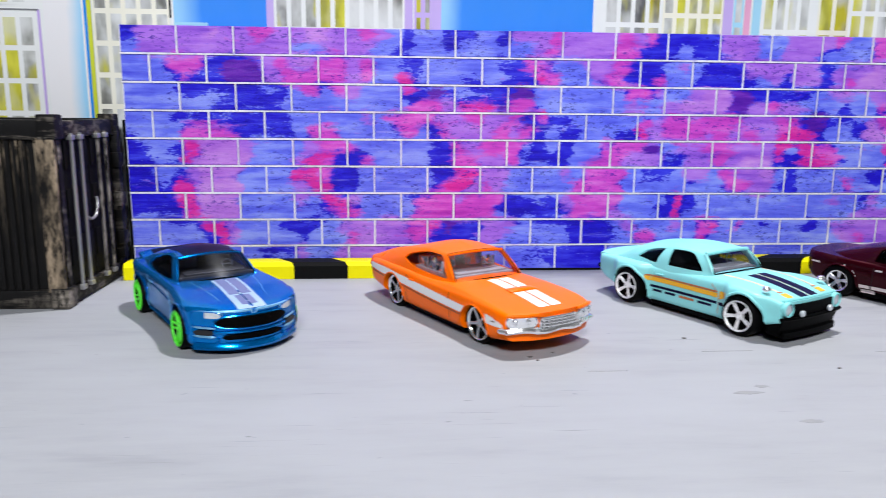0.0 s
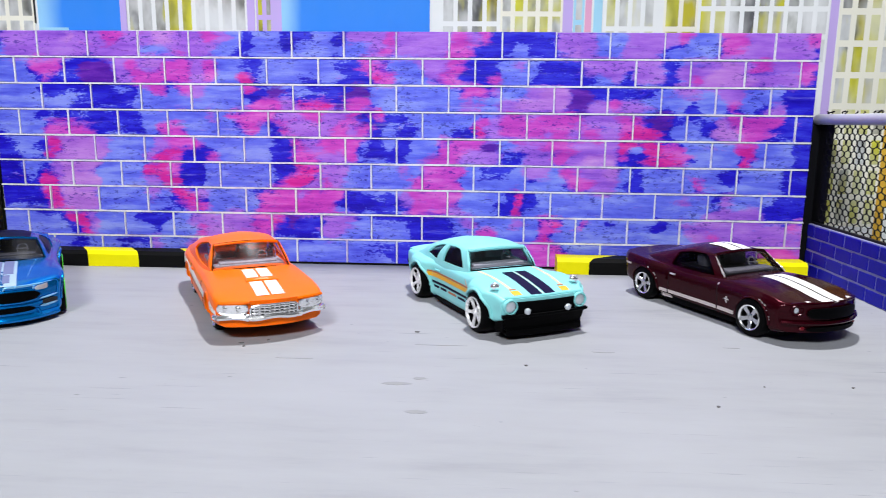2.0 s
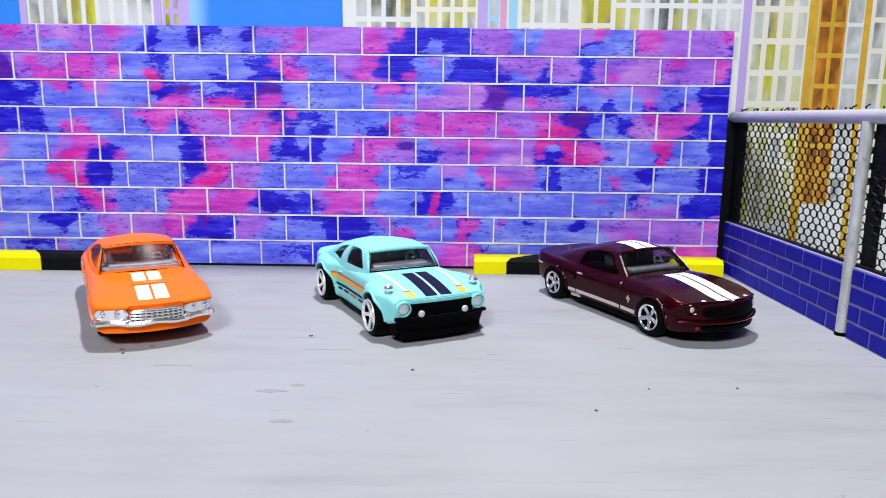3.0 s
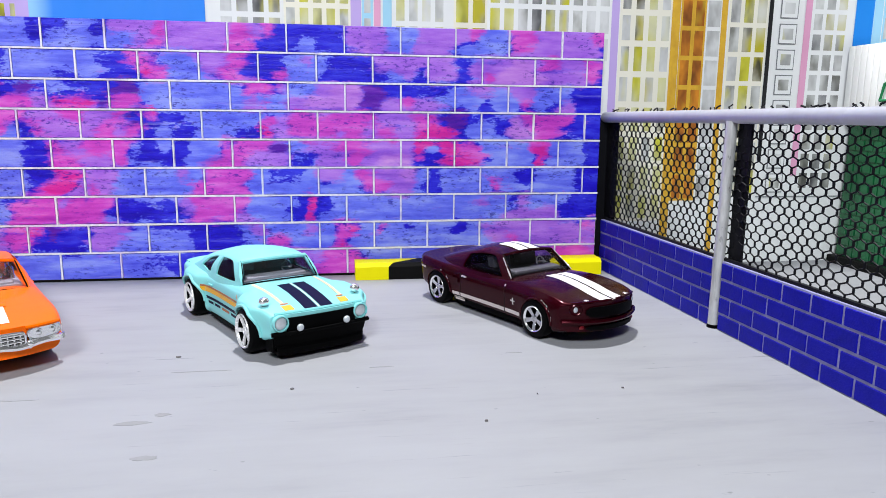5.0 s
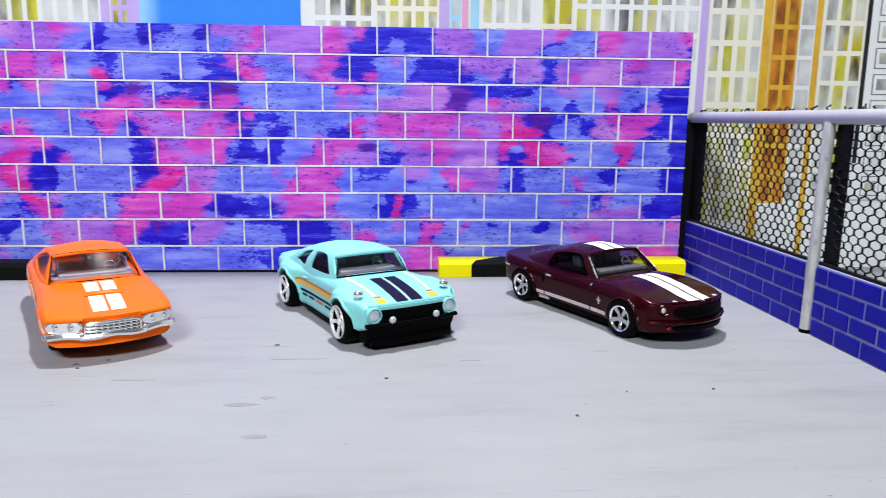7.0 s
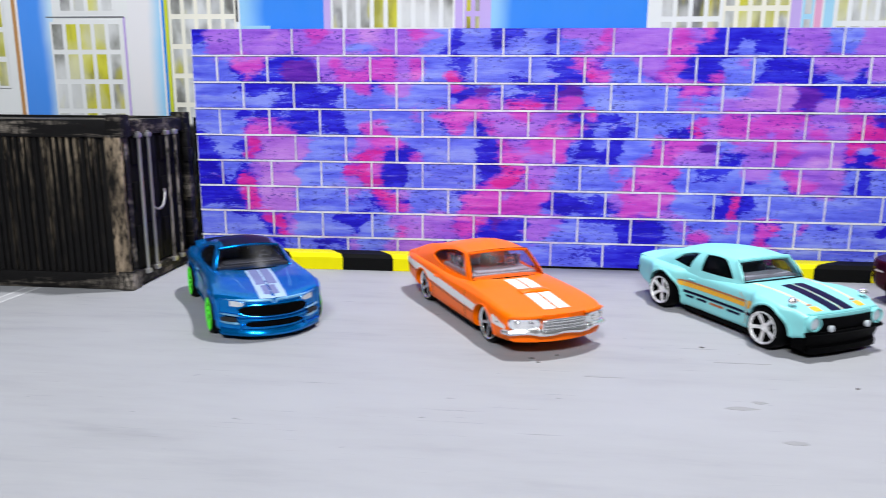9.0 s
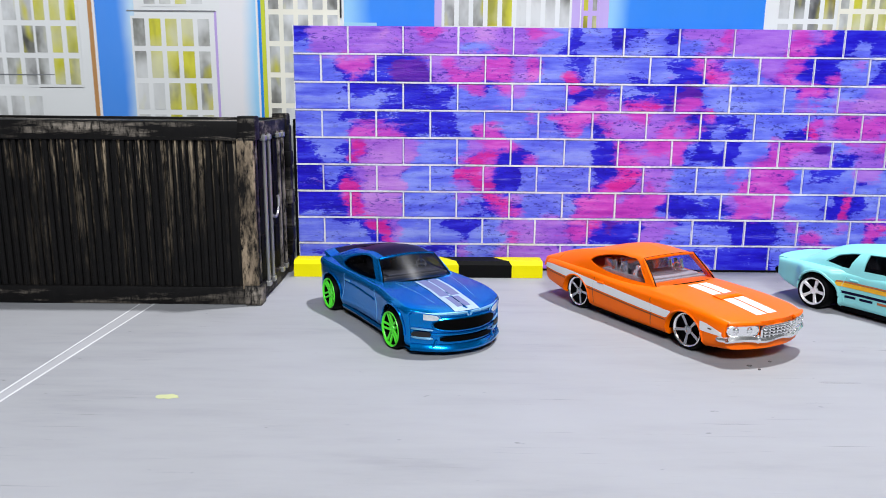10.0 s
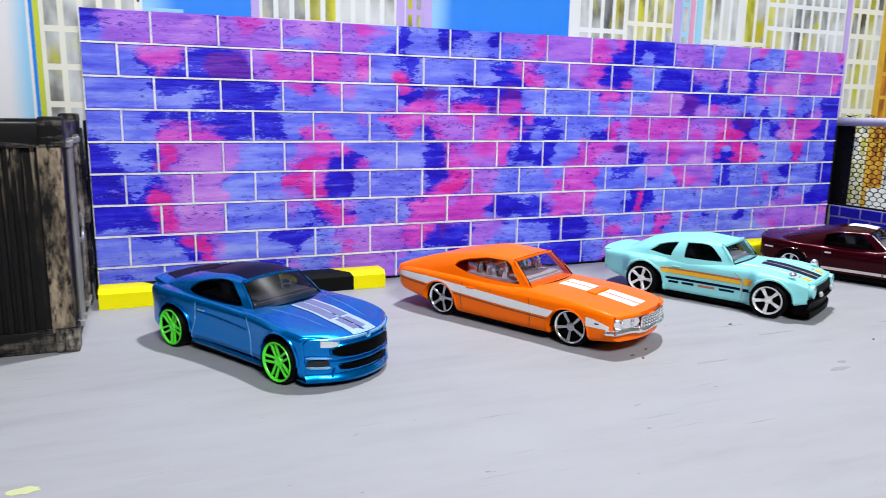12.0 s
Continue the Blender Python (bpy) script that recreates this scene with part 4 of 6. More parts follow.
    part("window_seal", tube([p + Vector((0.12, 0, 0.06)) * MM for p in seal], 0.2 * MM, 5), BLACKPLASTIC, car, "thin black windscreen seal")
    runs, run = [], []
    for i in range(last + 1):
        if is_open[i]:
            run.append(i)
        elif run:
            runs.append(run)
            run = []
    runs += [run] if run else []
    for run in runs:
        for side in (1, -1):
            pane = []
            for i in run:
                lo, hi = cuts[i]
                ps = [at(halves[i], lo - 0.8 + (hi - lo + 1.6) * k / 6) for k in range(7)]
                pane.append([Vector((p.x, side * (-p.y - 0.55 * MM), p.z)) for p in ps])
            if len(pane) > 1:
                part("side_window", sheet(pane, (0.25 if side > 0 else -0.25) * MM), c["side_glass"], car)
    return low, high, across, last


def interior(c, car, shell, material, seat_material, dash_material):
    """Tub, seats, dashboard and steering wheel seen through the panes."""
    x0, x1, w = c["tub"]
    z = max(shell.zt(x) for x in np.linspace(x0, x1, 9)) + 0.25
    bm = block(x0 * MM, x1 * MM, -w * MM, w * MM, (z - 1.2) * MM, z * MM, 0.3 * MM)
    part("interior_tub", bm, material, car)
    for y in (-w * 0.48, w * 0.48):
        seat = block(-3.0 * MM, 0.2 * MM, -3.4 * MM, 3.4 * MM, 0, 4.2 * MM, 0.7 * MM, 3)
        seat.transform(pose((x0 + x1) / 2 * MM - 1.5 * MM, y * MM, (z - 0.4) * MM, 0, -14, 0))
        part("seat", seat, seat_material, car)
    dash = block((x1 - 5.0) * MM, (x1 - 0.8) * MM, -w * 0.82 * MM, w * 0.82 * MM, (z - 0.5) * MM, (z + 0.7) * MM, 0.5 * MM, 3)
    part("dashboard", dash, dash_material, car)
    wheel = bmesh.new()
    ring = [Vector((0, 1.5 * math.cos(a), 1.5 * math.sin(a))) * MM for a in (2 * math.pi * k / 18 for k in range(19))]
    join(wheel, tube(ring, 0.22 * MM, 6))
    join(wheel, tube([Vector((0, -1.5, 0)) * MM, Vector((0, 1.5, 0)) * MM], 0.2 * MM, 6))
    join(wheel, tube([Vector((0, 0, 0)), Vector((2.2, 0, -0.6)) * MM], 0.25 * MM, 6))
    wheel.transform(pose((x1 - 5.6) * MM, w * 0.46 * MM, (z + 1.5) * MM, 0, -22, 0))
    part("steering_wheel", wheel, seat_material, car)


def wheel_set(car, c, rim_material, style):
    """Four wheels, each a tyre with rim lip, spokes and hub, and a black sheet for the shade in each wheel arch."""
    q = style.get("size", 0.72)
    for xc, zc, r, width, face in c["wheels"]:
        for side in (-1, 1):
            w, deep = width, max(0.02, style["dish"] - 0.16)
            tyre = lathe([(0.0, -w * deep), (r * (q - 0.05), -w * deep), (r * (q - 0.02), -w * 0.48), (r * (q + 0.45 * (1 - q)), -w * 0.5), (r * 0.965, -w * 0.42), (r, -w * 0.28), (r, w * 0.28), (r * 0.965, w * 0.42), (r * 0.88, w * 0.5), (0, w * 0.5)], 40)
            tyre.transform(Matrix.Scale(MM, 4))
            wh = part("wheel", tyre, RUBBER, car, "black rubber toy wheel")
            wh.matrix_basis = pose(xc * MM, side * (face - w / 2) * MM, zc * MM, 0, style.get("turn", 0) + (17 if xc > 0 else -9), 0 if side < 0 else 180)
            lip = lathe([(r * (q - 0.075), -w * 0.43), (r * (q - 0.06), -w * 0.48), (r * (q - 0.025), -w * 0.535), (r * (q + 0.01), -w * 0.55), (r * (q + 0.03), -w * 0.50), (r * (q - 0.01), -w * 0.36)], 40)
            lip.transform(Matrix.Scale(MM, 4))
            part("rim_lip", lip, style["lip"], wh, style.get("lip_label", "bright rim lip"))
            rim = bmesh.new()
            n = style["spokes"]
            for k in range(n):
                a = 360 * k / n + style.get("phase", 0)
                for off in style["offsets"]:
                    sp = bmesh.new()
                    hub_w, out_w = style["hub_w"], style["out_w"]
                    r0, r1 = 0.12 * r, (q - 0.07) * r
                    y0, y1 = -w * style["dish"], -w * style.get("edge", 0.49)
                    h0 = off * style.get("spread", 0.0)
                    vs = [sp.verts.new(v) for v in ((r0, y0, h0 - hub_w), (r0, y0, h0 + hub_w), (r1, y1, off + out_w), (r1, y1, off - out_w), (r0, y0 + 0.45, h0 - hub_w), (r0, y0 + 0.45, h0 + hub_w), (r1, y1 + 0.6, off + out_w), (r1, y1 + 0.6, off - out_w))]
                    for f in ((0, 1, 2, 3), (7, 6, 5, 4), (0, 3, 7, 4), (1, 5, 6, 2), (3, 2, 6, 7), (0, 4, 5, 1)):
                        sp.faces.new([vs[i] for i in f])
                    bmesh.ops.recalc_face_normals(sp, faces=sp.faces[:])
                    bmesh.ops.bevel(sp, geom=sp.edges[:], offset=0.09, segments=1, affect="EDGES")
                    join(rim, sp, pose(0, 0, 0, 0, a, 0))
            hub = style.get("hub", 0.19) * r
            join(rim, lathe([(hub * 0.45, -w * style["dish"] - 0.02), (hub * 0.55, -w * style["dish"] - 0.22), (hub * 0.9, -w * style["dish"] - 0.16), (hub, -w * style["dish"] + 0.05), (hub * 1.02, -w * deep)], 18))
            rim.transform(Matrix.Scale(MM, 4))
            part("rim", rim, rim_material, wh, style["label"])
            cap = lathe([(0, -w * style["dish"] - 0.08), (hub * 0.5, -w * style["dish"] - 0.06), (hub * 0.5, -w * deep)], 14)
            cap.transform(Matrix.Scale(MM, 4))
            part("hub_cap", cap, style.get("cap", rim_material), wh)
    # added black sheets that darken the body-coloured undersides of the arches
    for xc, zc, r in c["arches"]:
        for side in (-1, 1):
            rows = []
            for y in (7.0, 10.0, 13.2):
                rows.append([Vector((xc + (r - 0.12) * math.cos(g), side * y, zc + (r - 0.12) * math.sin(g))) * MM for g in (math.pi * k / 16 for k in range(17))])
            part("arch_shade", sheet(rows, 0.1 * MM), BLACKPLASTIC, car, "black sheet for the shade in the wheel arch")
    bm = bmesh.new()
    for xc, zc, r, width, face in c["wheels"]:
        join(bm, tube([Vector((xc, -face + 1, zc)) * MM, Vector((xc, face - 1, zc)) * MM], 0.8 * MM, 8))
    x0, x1 = c["wheels"][0][0], c["wheels"][-1][0]
    join(bm, block((x0 - 7) * MM, (x1 + 7) * MM, -9.4 * MM, 9.4 * MM, (c.get("chassis_z", 2.2) - 0.7) * MM, 8.2 * MM, 0.5 * MM))
    join(bm, block((x0 + 7.5) * MM, (x1 - 7.5) * MM, -12.6 * MM, 12.6 * MM, (c.get("chassis_z", 2.2) - 1.0) * MM, 5.2 * MM, 0.5 * MM))
    part("chassis", bm, BLACKPLASTIC, car, "black plastic underside")


def panel_line(shell, points, material, car, name="panel_line", side=-1, r=0.10):
    """A fine line along the flank through (x, z) places."""
    pts = []
    for p in spline([(x, 0, z) for x, z in points], 5 * (len(points) - 1)):
        pts.append(shell.place(p.x, side * (shell.side_y(p.x, p.z) + 0.02), p.z))
    return part(name, tube(pts, r * MM, 5), material, car)


def nose_patch(shell, x, y0, y1, z0, z1, out, taper=0.0, n=10, thick=0.5, drop=0.0):
    """A plate that follows the rounded nose between two heights."""
    grid = []
    for j in range(5):
        v = j / 4
        z = z0 + (z1 - z0) * v
        sh = taper * (1 - v)
        row = []
        for k in range(n + 1):
            y = (y0 + sh) + (y1 - y0 - 2 * sh) * k / n
            p = shell.place(x, y, z)
            row.append(p + Vector((out - drop * v, 0, 0)) * MM)
        grid.append(row)
    bm = sheet(grid, thick * MM)
    bmesh.ops.recalc_face_normals(bm, faces=bm.faces[:])
    return bm


def nose_oval(shell, x, yc, zc, a, b, out, power=2.6, tilt=0.0, n=18, m=5, thick=0.5, back=0.0):
    """A rounded plate on the nose, 2a wide and 2b high; back moves its outer end rearwards."""
    cols = []
    for k in range(n + 1):
        u = -1 + 2 * (k + 0.02) / (n + 0.04)
        h = b * (1 - abs(u) ** power) ** (1 / power)
        y = yc + a * u
        f = max(0.0, (abs(y) - abs(yc) + a) / (2 * a)) if yc else 0.0
        zz = zc + tilt * (abs(y) - abs(yc))
        cols.append([shell.place(x, y, zz + h * (-1 + 2 * j / m)) + Vector((out - back * f * f, 0, 0)) * MM for j in range(m + 1)])
    bm = sheet(cols, thick * MM)
    bmesh.ops.recalc_face_normals(bm, faces=bm.faces[:])
    return bm


def nose_ring(shell, x, yc, zc, a, b, out, r, power=2.6, tilt=0.0):
    """A bead round such a plate."""
    pts = []
    for k in range(37):
        t = 2 * math.pi * k / 36
        c, q = math.cos(t), math.sin(t)
        y = yc + a * math.copysign(abs(c) ** (2 / power), c)
        z = zc + b * math.copysign(abs(q) ** (2 / power), q) + tilt * (abs(y) - abs(yc))
        pts.append(shell.place(x, y, z) + Vector((out, 0, 0)) * MM)
    return tube(pts, r * MM, 6)


def arch_lips(shell, c, paint, car, r):
    """Thin rolled edges round the wheel arches."""
    for xc, zc, ra in c["arches"]:
        for s in (-1, 1):
            pts = []
            for g in (math.pi * k / 20 for k in range(21)):
                x, z = xc + (ra + 0.1) * math.cos(g), zc + (ra + 0.1) * math.sin(g)
                pts.append(shell.place(x, s * (shell.side_y(x, max(4.5, z)) + 0.05), z))
            part("arch_lip", tube(pts, r * MM, 7), paint, car)


def car_at(mid, heading, half_track):
    """The pose of a car from the middle between its right wheels' faces."""
    a = radians(heading)
    return pose(mid[0] - math.sin(a) * half_track * MM, mid[1] + math.cos(a) * half_track * MM, 0, 0, 0, heading)


SEATBLACK = surface("black_interior_plastic", (0.010, 0.010, 0.011), 0.5, grain=(700, (1, 1, 1), 0.3), relief=0.2, sheen=0.15)
DARKRECESS = surface("dark_grey_recess", (0.022, 0.022, 0.024), 0.45, grain=(900, (1, 1, 1), 0.3), relief=0.1, sheen=0.15)
SEATMID = surface("mid_grey_interior", (0.16, 0.16, 0.17), 0.4, grain=(600, (1, 1, 1), 0.5), relief=0.2)
SEATGREY = surface("worn_grey_interior", (0.40, 0.40, 0.42), 0.45, grain=(400, (1, 1, 1), 0.6), relief=0.2)

# ---- blue car ----
BLUE = surface("metallic_blue_enamel", (0.000, 0.185, 0.58), 0.22, 0.75, coat=0.25, grain=(2500, (1, 1, 1), 0.25), relief=0.0, sheen=0.05)
BLACKROOF = surface("deep_black_blue_roof", (0.003, 0.003, 0.016), 0.36, 0.0, sheen=0.08, grain=(1500, (1, 1, 1), 0.2), relief=0.0)
SILVERSTRIPE = surface("pale_silver_stripe", (0.40, 0.54, 0.70), 0.3, 0.3, grain=(900, (1, 1, 1), 0.12), relief=0.0)
GREYSTRIPE = surface("grey_blue_stripe", (0.15, 0.17, 0.33), 0.35, 0.1, sheen=0.1, grain=(900, (1, 1, 1), 0.2), relief=0.0)
BLUELAMP = surface("bluish_lamp_plastic", (0.70, 0.80, 0.90), 0.15, 0.4, coat=0.8, grain=(1500, (1, 1, 1), 0.5), relief=0.1)
# pale blue for rubbed edges and for highlights put into the colour
RUBBEDGLINT = surface("rubbed_blue_edge_with_glint", (0.24, 0.54, 0.92), 0.25, 0.5, grain=(900, (1, 1, 1), 0.3), relief=0.0)
GREENRIM = surface("neon_green_plastic", (0.085, 0.78, 0.030), 0.35, grain=(900, (1, 1, 1), 0.12), relief=0.0)
blue = {
    "ends": (-34.5, 34.4), "bow": 6.8, "tail_bow": 2.0, "crease": 0.95, "tuck": 0.93,
    "half": [(-34.5, 12.6), (-31, 13.9), (-22, 15.3), (-13, 14.5), (-3, 14.0), (9, 14.2), (20, 15.2), (27, 14.7), (34.4, 13.4)],
    "sill": [(-34.5, 6.5), (-32, 3.6), (-27, 2.8), (-12, 3.0), (0, 3.1), (12, 3.1), (27, 2.0), (34.4, 2.4)],
    "shoulder": [(-34.5, 13.6), (-30, 14.7), (-20, 14.8), (-8, 14.1), (8, 13.7), (20, 13.0), (27, 12.2), (34.4, 11.0)],
    "top": [(-34.5, 15.0), (-28, 15.3), (-10, 14.8), (6, 14.5), (10, 14.7), (19, 14.2), (26, 13.1), (31, 12.3), (34.4, 11.4)],
    "arches": [(-20.0, 5.2, 6.7), (21.0, 5.2, 6.9)],
    "window": {"hi": [(-15.8, 16.0), (-14.6, 17.2), (-12.4, 18.2), (-8.6, 19.1), (-4.6, 19.5), (-1.9, 19.2), (0.2, 18.1), (2.4, 16.6), (4.6, 14.9)],
               "lo": [(-15.8, 15.8), (-14.4, 15.2), (-11, 14.7), (-5, 14.4), (1.3, 14.4), (4.6, 14.7)]},
    "wheels": [(-20.5, 5.3, 5.3, 4.2, 15.5), (20.7, 5.3, 5.3, 4.2, 15.5)],
    "cabin": [((-29.0, -11.6, 14.9), (-29.0, -9.2, 15.4), 0.8), ((-21.5, -12.2, 15.2), (-21.0, -9.2, 17.7), 1.3), ((-15.4, -12.5, 16.1), (-12.6, -9.4, 19.0), 1.7),
              ((-3.5, -12.7, 14.9), (-5.5, -9.0, 19.9), 1.7), ((8.0, -11.2, 14.2), (1.2, -8.9, 19.7), 1.0)],
    "roof_from": 2, "header_bow": 1.6, "cowl": (3.4, 0.9, 0.97), "a_pillar": 0.8, "frame": 0.6,
    "glass": SMOKE, "side_glass": DARKGLASS, "tub": (-14, 7, 10.4), "roof_label": "glossy black roof panel", "chassis_z": 2.0,
}
car = thing("toy_car", "metallic blue toy coupe with black roof and neon green wheels", "toy car", car_at((0.0306, -0.0730), -58.6, 15.5), group="parked toy cars")
sh = Shell(blue)
part("body", sh.mesh(), BLUE, car, "metallic blue enamel body")
arch_lips(sh, blue, BLUE, car, 0.34)
cabin(blue, car, sh, BLUE, BLACKROOF)
interior(blue, car, sh, SEATMID, SEATGREY, SEATMID)
wheel_set(car, blue, GREENRIM, {"size": 0.86, "spokes": 5, "offsets": (-0.72, 0.72), "spread": 0.75, "hub_w": 0.25, "out_w": 0.27, "dish": 0.38, "phase": 20, "hub": 0.24, "lip": GREENRIM, "lip_label": "neon green rim lip", "label": "neon green rim with paired spokes"})
part("bonnet_stripe", sh.on_top(12.6, 34.0, -3.7, 3.7, 0.14, 26, 14), SILVERSTRIPE, car, "pale silver bonnet stripe")
part("bonnet_stripe", sh.on_top(12.6, 25.2, -2.9, -0.25, 0.19), GREYSTRIPE, car, "dark grey-blue stripe")
part("bonnet_stripe", sh.on_top(12.6, 25.2, 0.25, 2.9, 0.19), GREYSTRIPE, car, "dark grey-blue stripe")
part("bonnet_stripe", sh.on_top(26.0, 32.0, -2.0, -0.2, 0.19), GREYSTRIPE, car, "dark grey-blue stripe")
part("bonnet_stripe", sh.on_top(26.0, 32.0, 0.2, 2.0, 0.19), GREYSTRIPE, car, "dark grey-blue stripe")
# pale lines paint the highlight along each bonnet crease
for s in (-1, 1):
    part("bonnet_crease", tube([sh.place(x, s * (6.4 + 0.14 * (27 - x)), sh.top_z(x, 6.4 + 0.14 * (27 - x)) - 0.03) for x in range(11, 29)], 0.08 * MM, 6), RUBBEDGLINT, car)
# nose: two intakes, lip and lamps
part("grille", nose_oval(sh, 34.4, 0, 8.5, 8.9, 1.35, 0.28, 3.2), BLACKPLASTIC, car, "black upper grille opening")
part("grille_surround", nose_ring(sh, 34.4, 0, 8.5, 9.2, 1.60, 0.34, 0.36, 3.2), BLUE, car)
part("lower_intake", nose_oval(sh, 34.4, 0, 4.7, 7.6, 0.62, 0.25, 4), BLACKPLASTIC, car, "black lower intake slot")
part("bumper_bar", tube([sh.place(34.4, y, 5.95) + Vector((0.3, 0, 0)) * MM for y in range(-11, 12)], 0.35 * MM, 8), BLUE, car)
lip = []
for j, (o, z) in enumerate(((0.0, 3.0), (0.55, 2.5), (0.75, 2.05), (0.6, 1.75), (-2.5, 1.8))):
    lip.append([sh.place(34.4, y, z) + Vector((o, 0, 0)) * MM for y in (-13.6 + 27.2 * k / 24 for k in range(25))])
part("front_lip", sheet(lip, 0.3 * MM), BLUE, car, "blue front splitter lip")
part("underside_strip", tube([sh.place(33.4, y, 1.45) for y in range(-12, 13)], 0.35 * MM, 6), BLACKPLASTIC, car)
# the pale bead paints a highlight on the bonnet's rubbed front edge
part("bonnet_edge", tube([sh.place(34.2, y, sh.top_z(34.2, y) - 0.15) + Vector((0.25, 0, 0)) * MM for y in (-9.6 + 19.2 * k / 24 for k in range(25))], 0.36 * MM, 8), RUBBEDGLINT, car, "rubbed front edge of the bonnet with a painted highlight")
for s in (-1, 1):
    part("lamp_recess", nose_oval(sh, 34.4, s * 10.5, 10.4, 2.9, 1.0, 0.18, 2.6, 0.06), BLUE, car)
    part("headlight", nose_oval(sh, 34.4, s * 10.4, 10.45, 2.6, 0.74, 0.36, 2.6, 0.06, back=0.5), BLUELAMP, car, "pale slanted headlight")
    part("headlight_bezel", nose_ring(sh, 34.4, s * 10.4, 10.45, 2.8, 0.90, 0.28, 0.16, 2.6, 0.06), RUBBEDGLINT, car)
    part("fog_recess", nose_oval(sh, 34.4, s * 11.3, 5.9, 1.9, 0.62, 0.22, 3.0), DARKRECESS, car, "dark slot between the vent trims")
    for z, r in ((7.0, 0.30), (4.8, 0.42)):
        part("fog_vent", tube([sh.place(34.4, s * (9.0 + 0.86 * k), z + 0.06 * k) + Vector((0.35, s * 0.1, 0)) * MM for k in range(6)], [0.14 * MM, r * MM, r * MM, r * MM, r * MM, 0.14 * MM], 8), RUBBEDGLINT, car, "fine bright vent trim")
    part("lip_blade", tube([sh.place(34.4, s * (8.4 + 0.2 * k), 4.4 - 0.5 * k) + Vector((0.3 + 0.06 * k, 0, 0)) * MM for k in range(5)], 0.36 * MM, 7), BLUE, car)
spoil = []
for j, (x, dz) in enumerate(((-28.6, 0.0), (-31.6, 0.7), (-34.0, 1.2), (-35.4, 1.2), (-35.2, 0.5), (-33.4, -0.3))):
    spoil.append([Vector((x + 1.4 + 1.6 * (abs(y) / 12) ** 2, y, 15.6 + dz - 0.7 * (abs(y) / 11.8) ** 3)) * MM for y in (-11.8 + 23.6 * k / 20 for k in range(21))])
part("boot_spoiler", sheet(spoil, 0.5 * MM), BLUE, car, "blue lip spoiler")
part("spoiler_gap", tube([Vector((-32.2 + 1.6 * (abs(y) / 12) ** 2, y, 15.2 - 0.9 * (abs(y) / 12.4) ** 3)) * MM for y in range(-11, 12)], 0.4 * MM, 6), BLACKPLASTIC, car, "black gap below the spoiler")
part("spoiler_insert", sheet([[p + Vector((0, 0, 0.12 * MM)) for p in row[3:-3]] for row in spoil[0:3]], 0.1 * MM), BLACKROOF, car, "black spoiler top")
for s in (-1, 1):
    panel_line(sh, [(9.0, 13.2), (9.9, 9.6), (10.1, 4.2), (9.2, 3.2)], RUBBEDGLINT, car, side=s)
    panel_line(sh, [(-10.6, 13.6), (-11.4, 9.0), (-13.2, 4.4), (-12.4, 3.2)], RUBBEDGLINT, car, side=s)
    panel_line(sh, [(-10.4, 11.4), (0, 10.8), (8.6, 10.2)], BLUE, car, "door_crease", s, 0.3)
    part("door_handle", tube([sh.place(x, s * (sh.side_y(x, 11.9) + 0.2), 11.9) for x in (-9.6, -9, -8, -7.2)], 0.28 * MM, 6), RUBBEDGLINT, car)
    panel_line(sh, [(-13.5, 3.0), (0, 2.6), (13.5, 2.5)], BLUE, car, "side_skirt", s, 0.75)

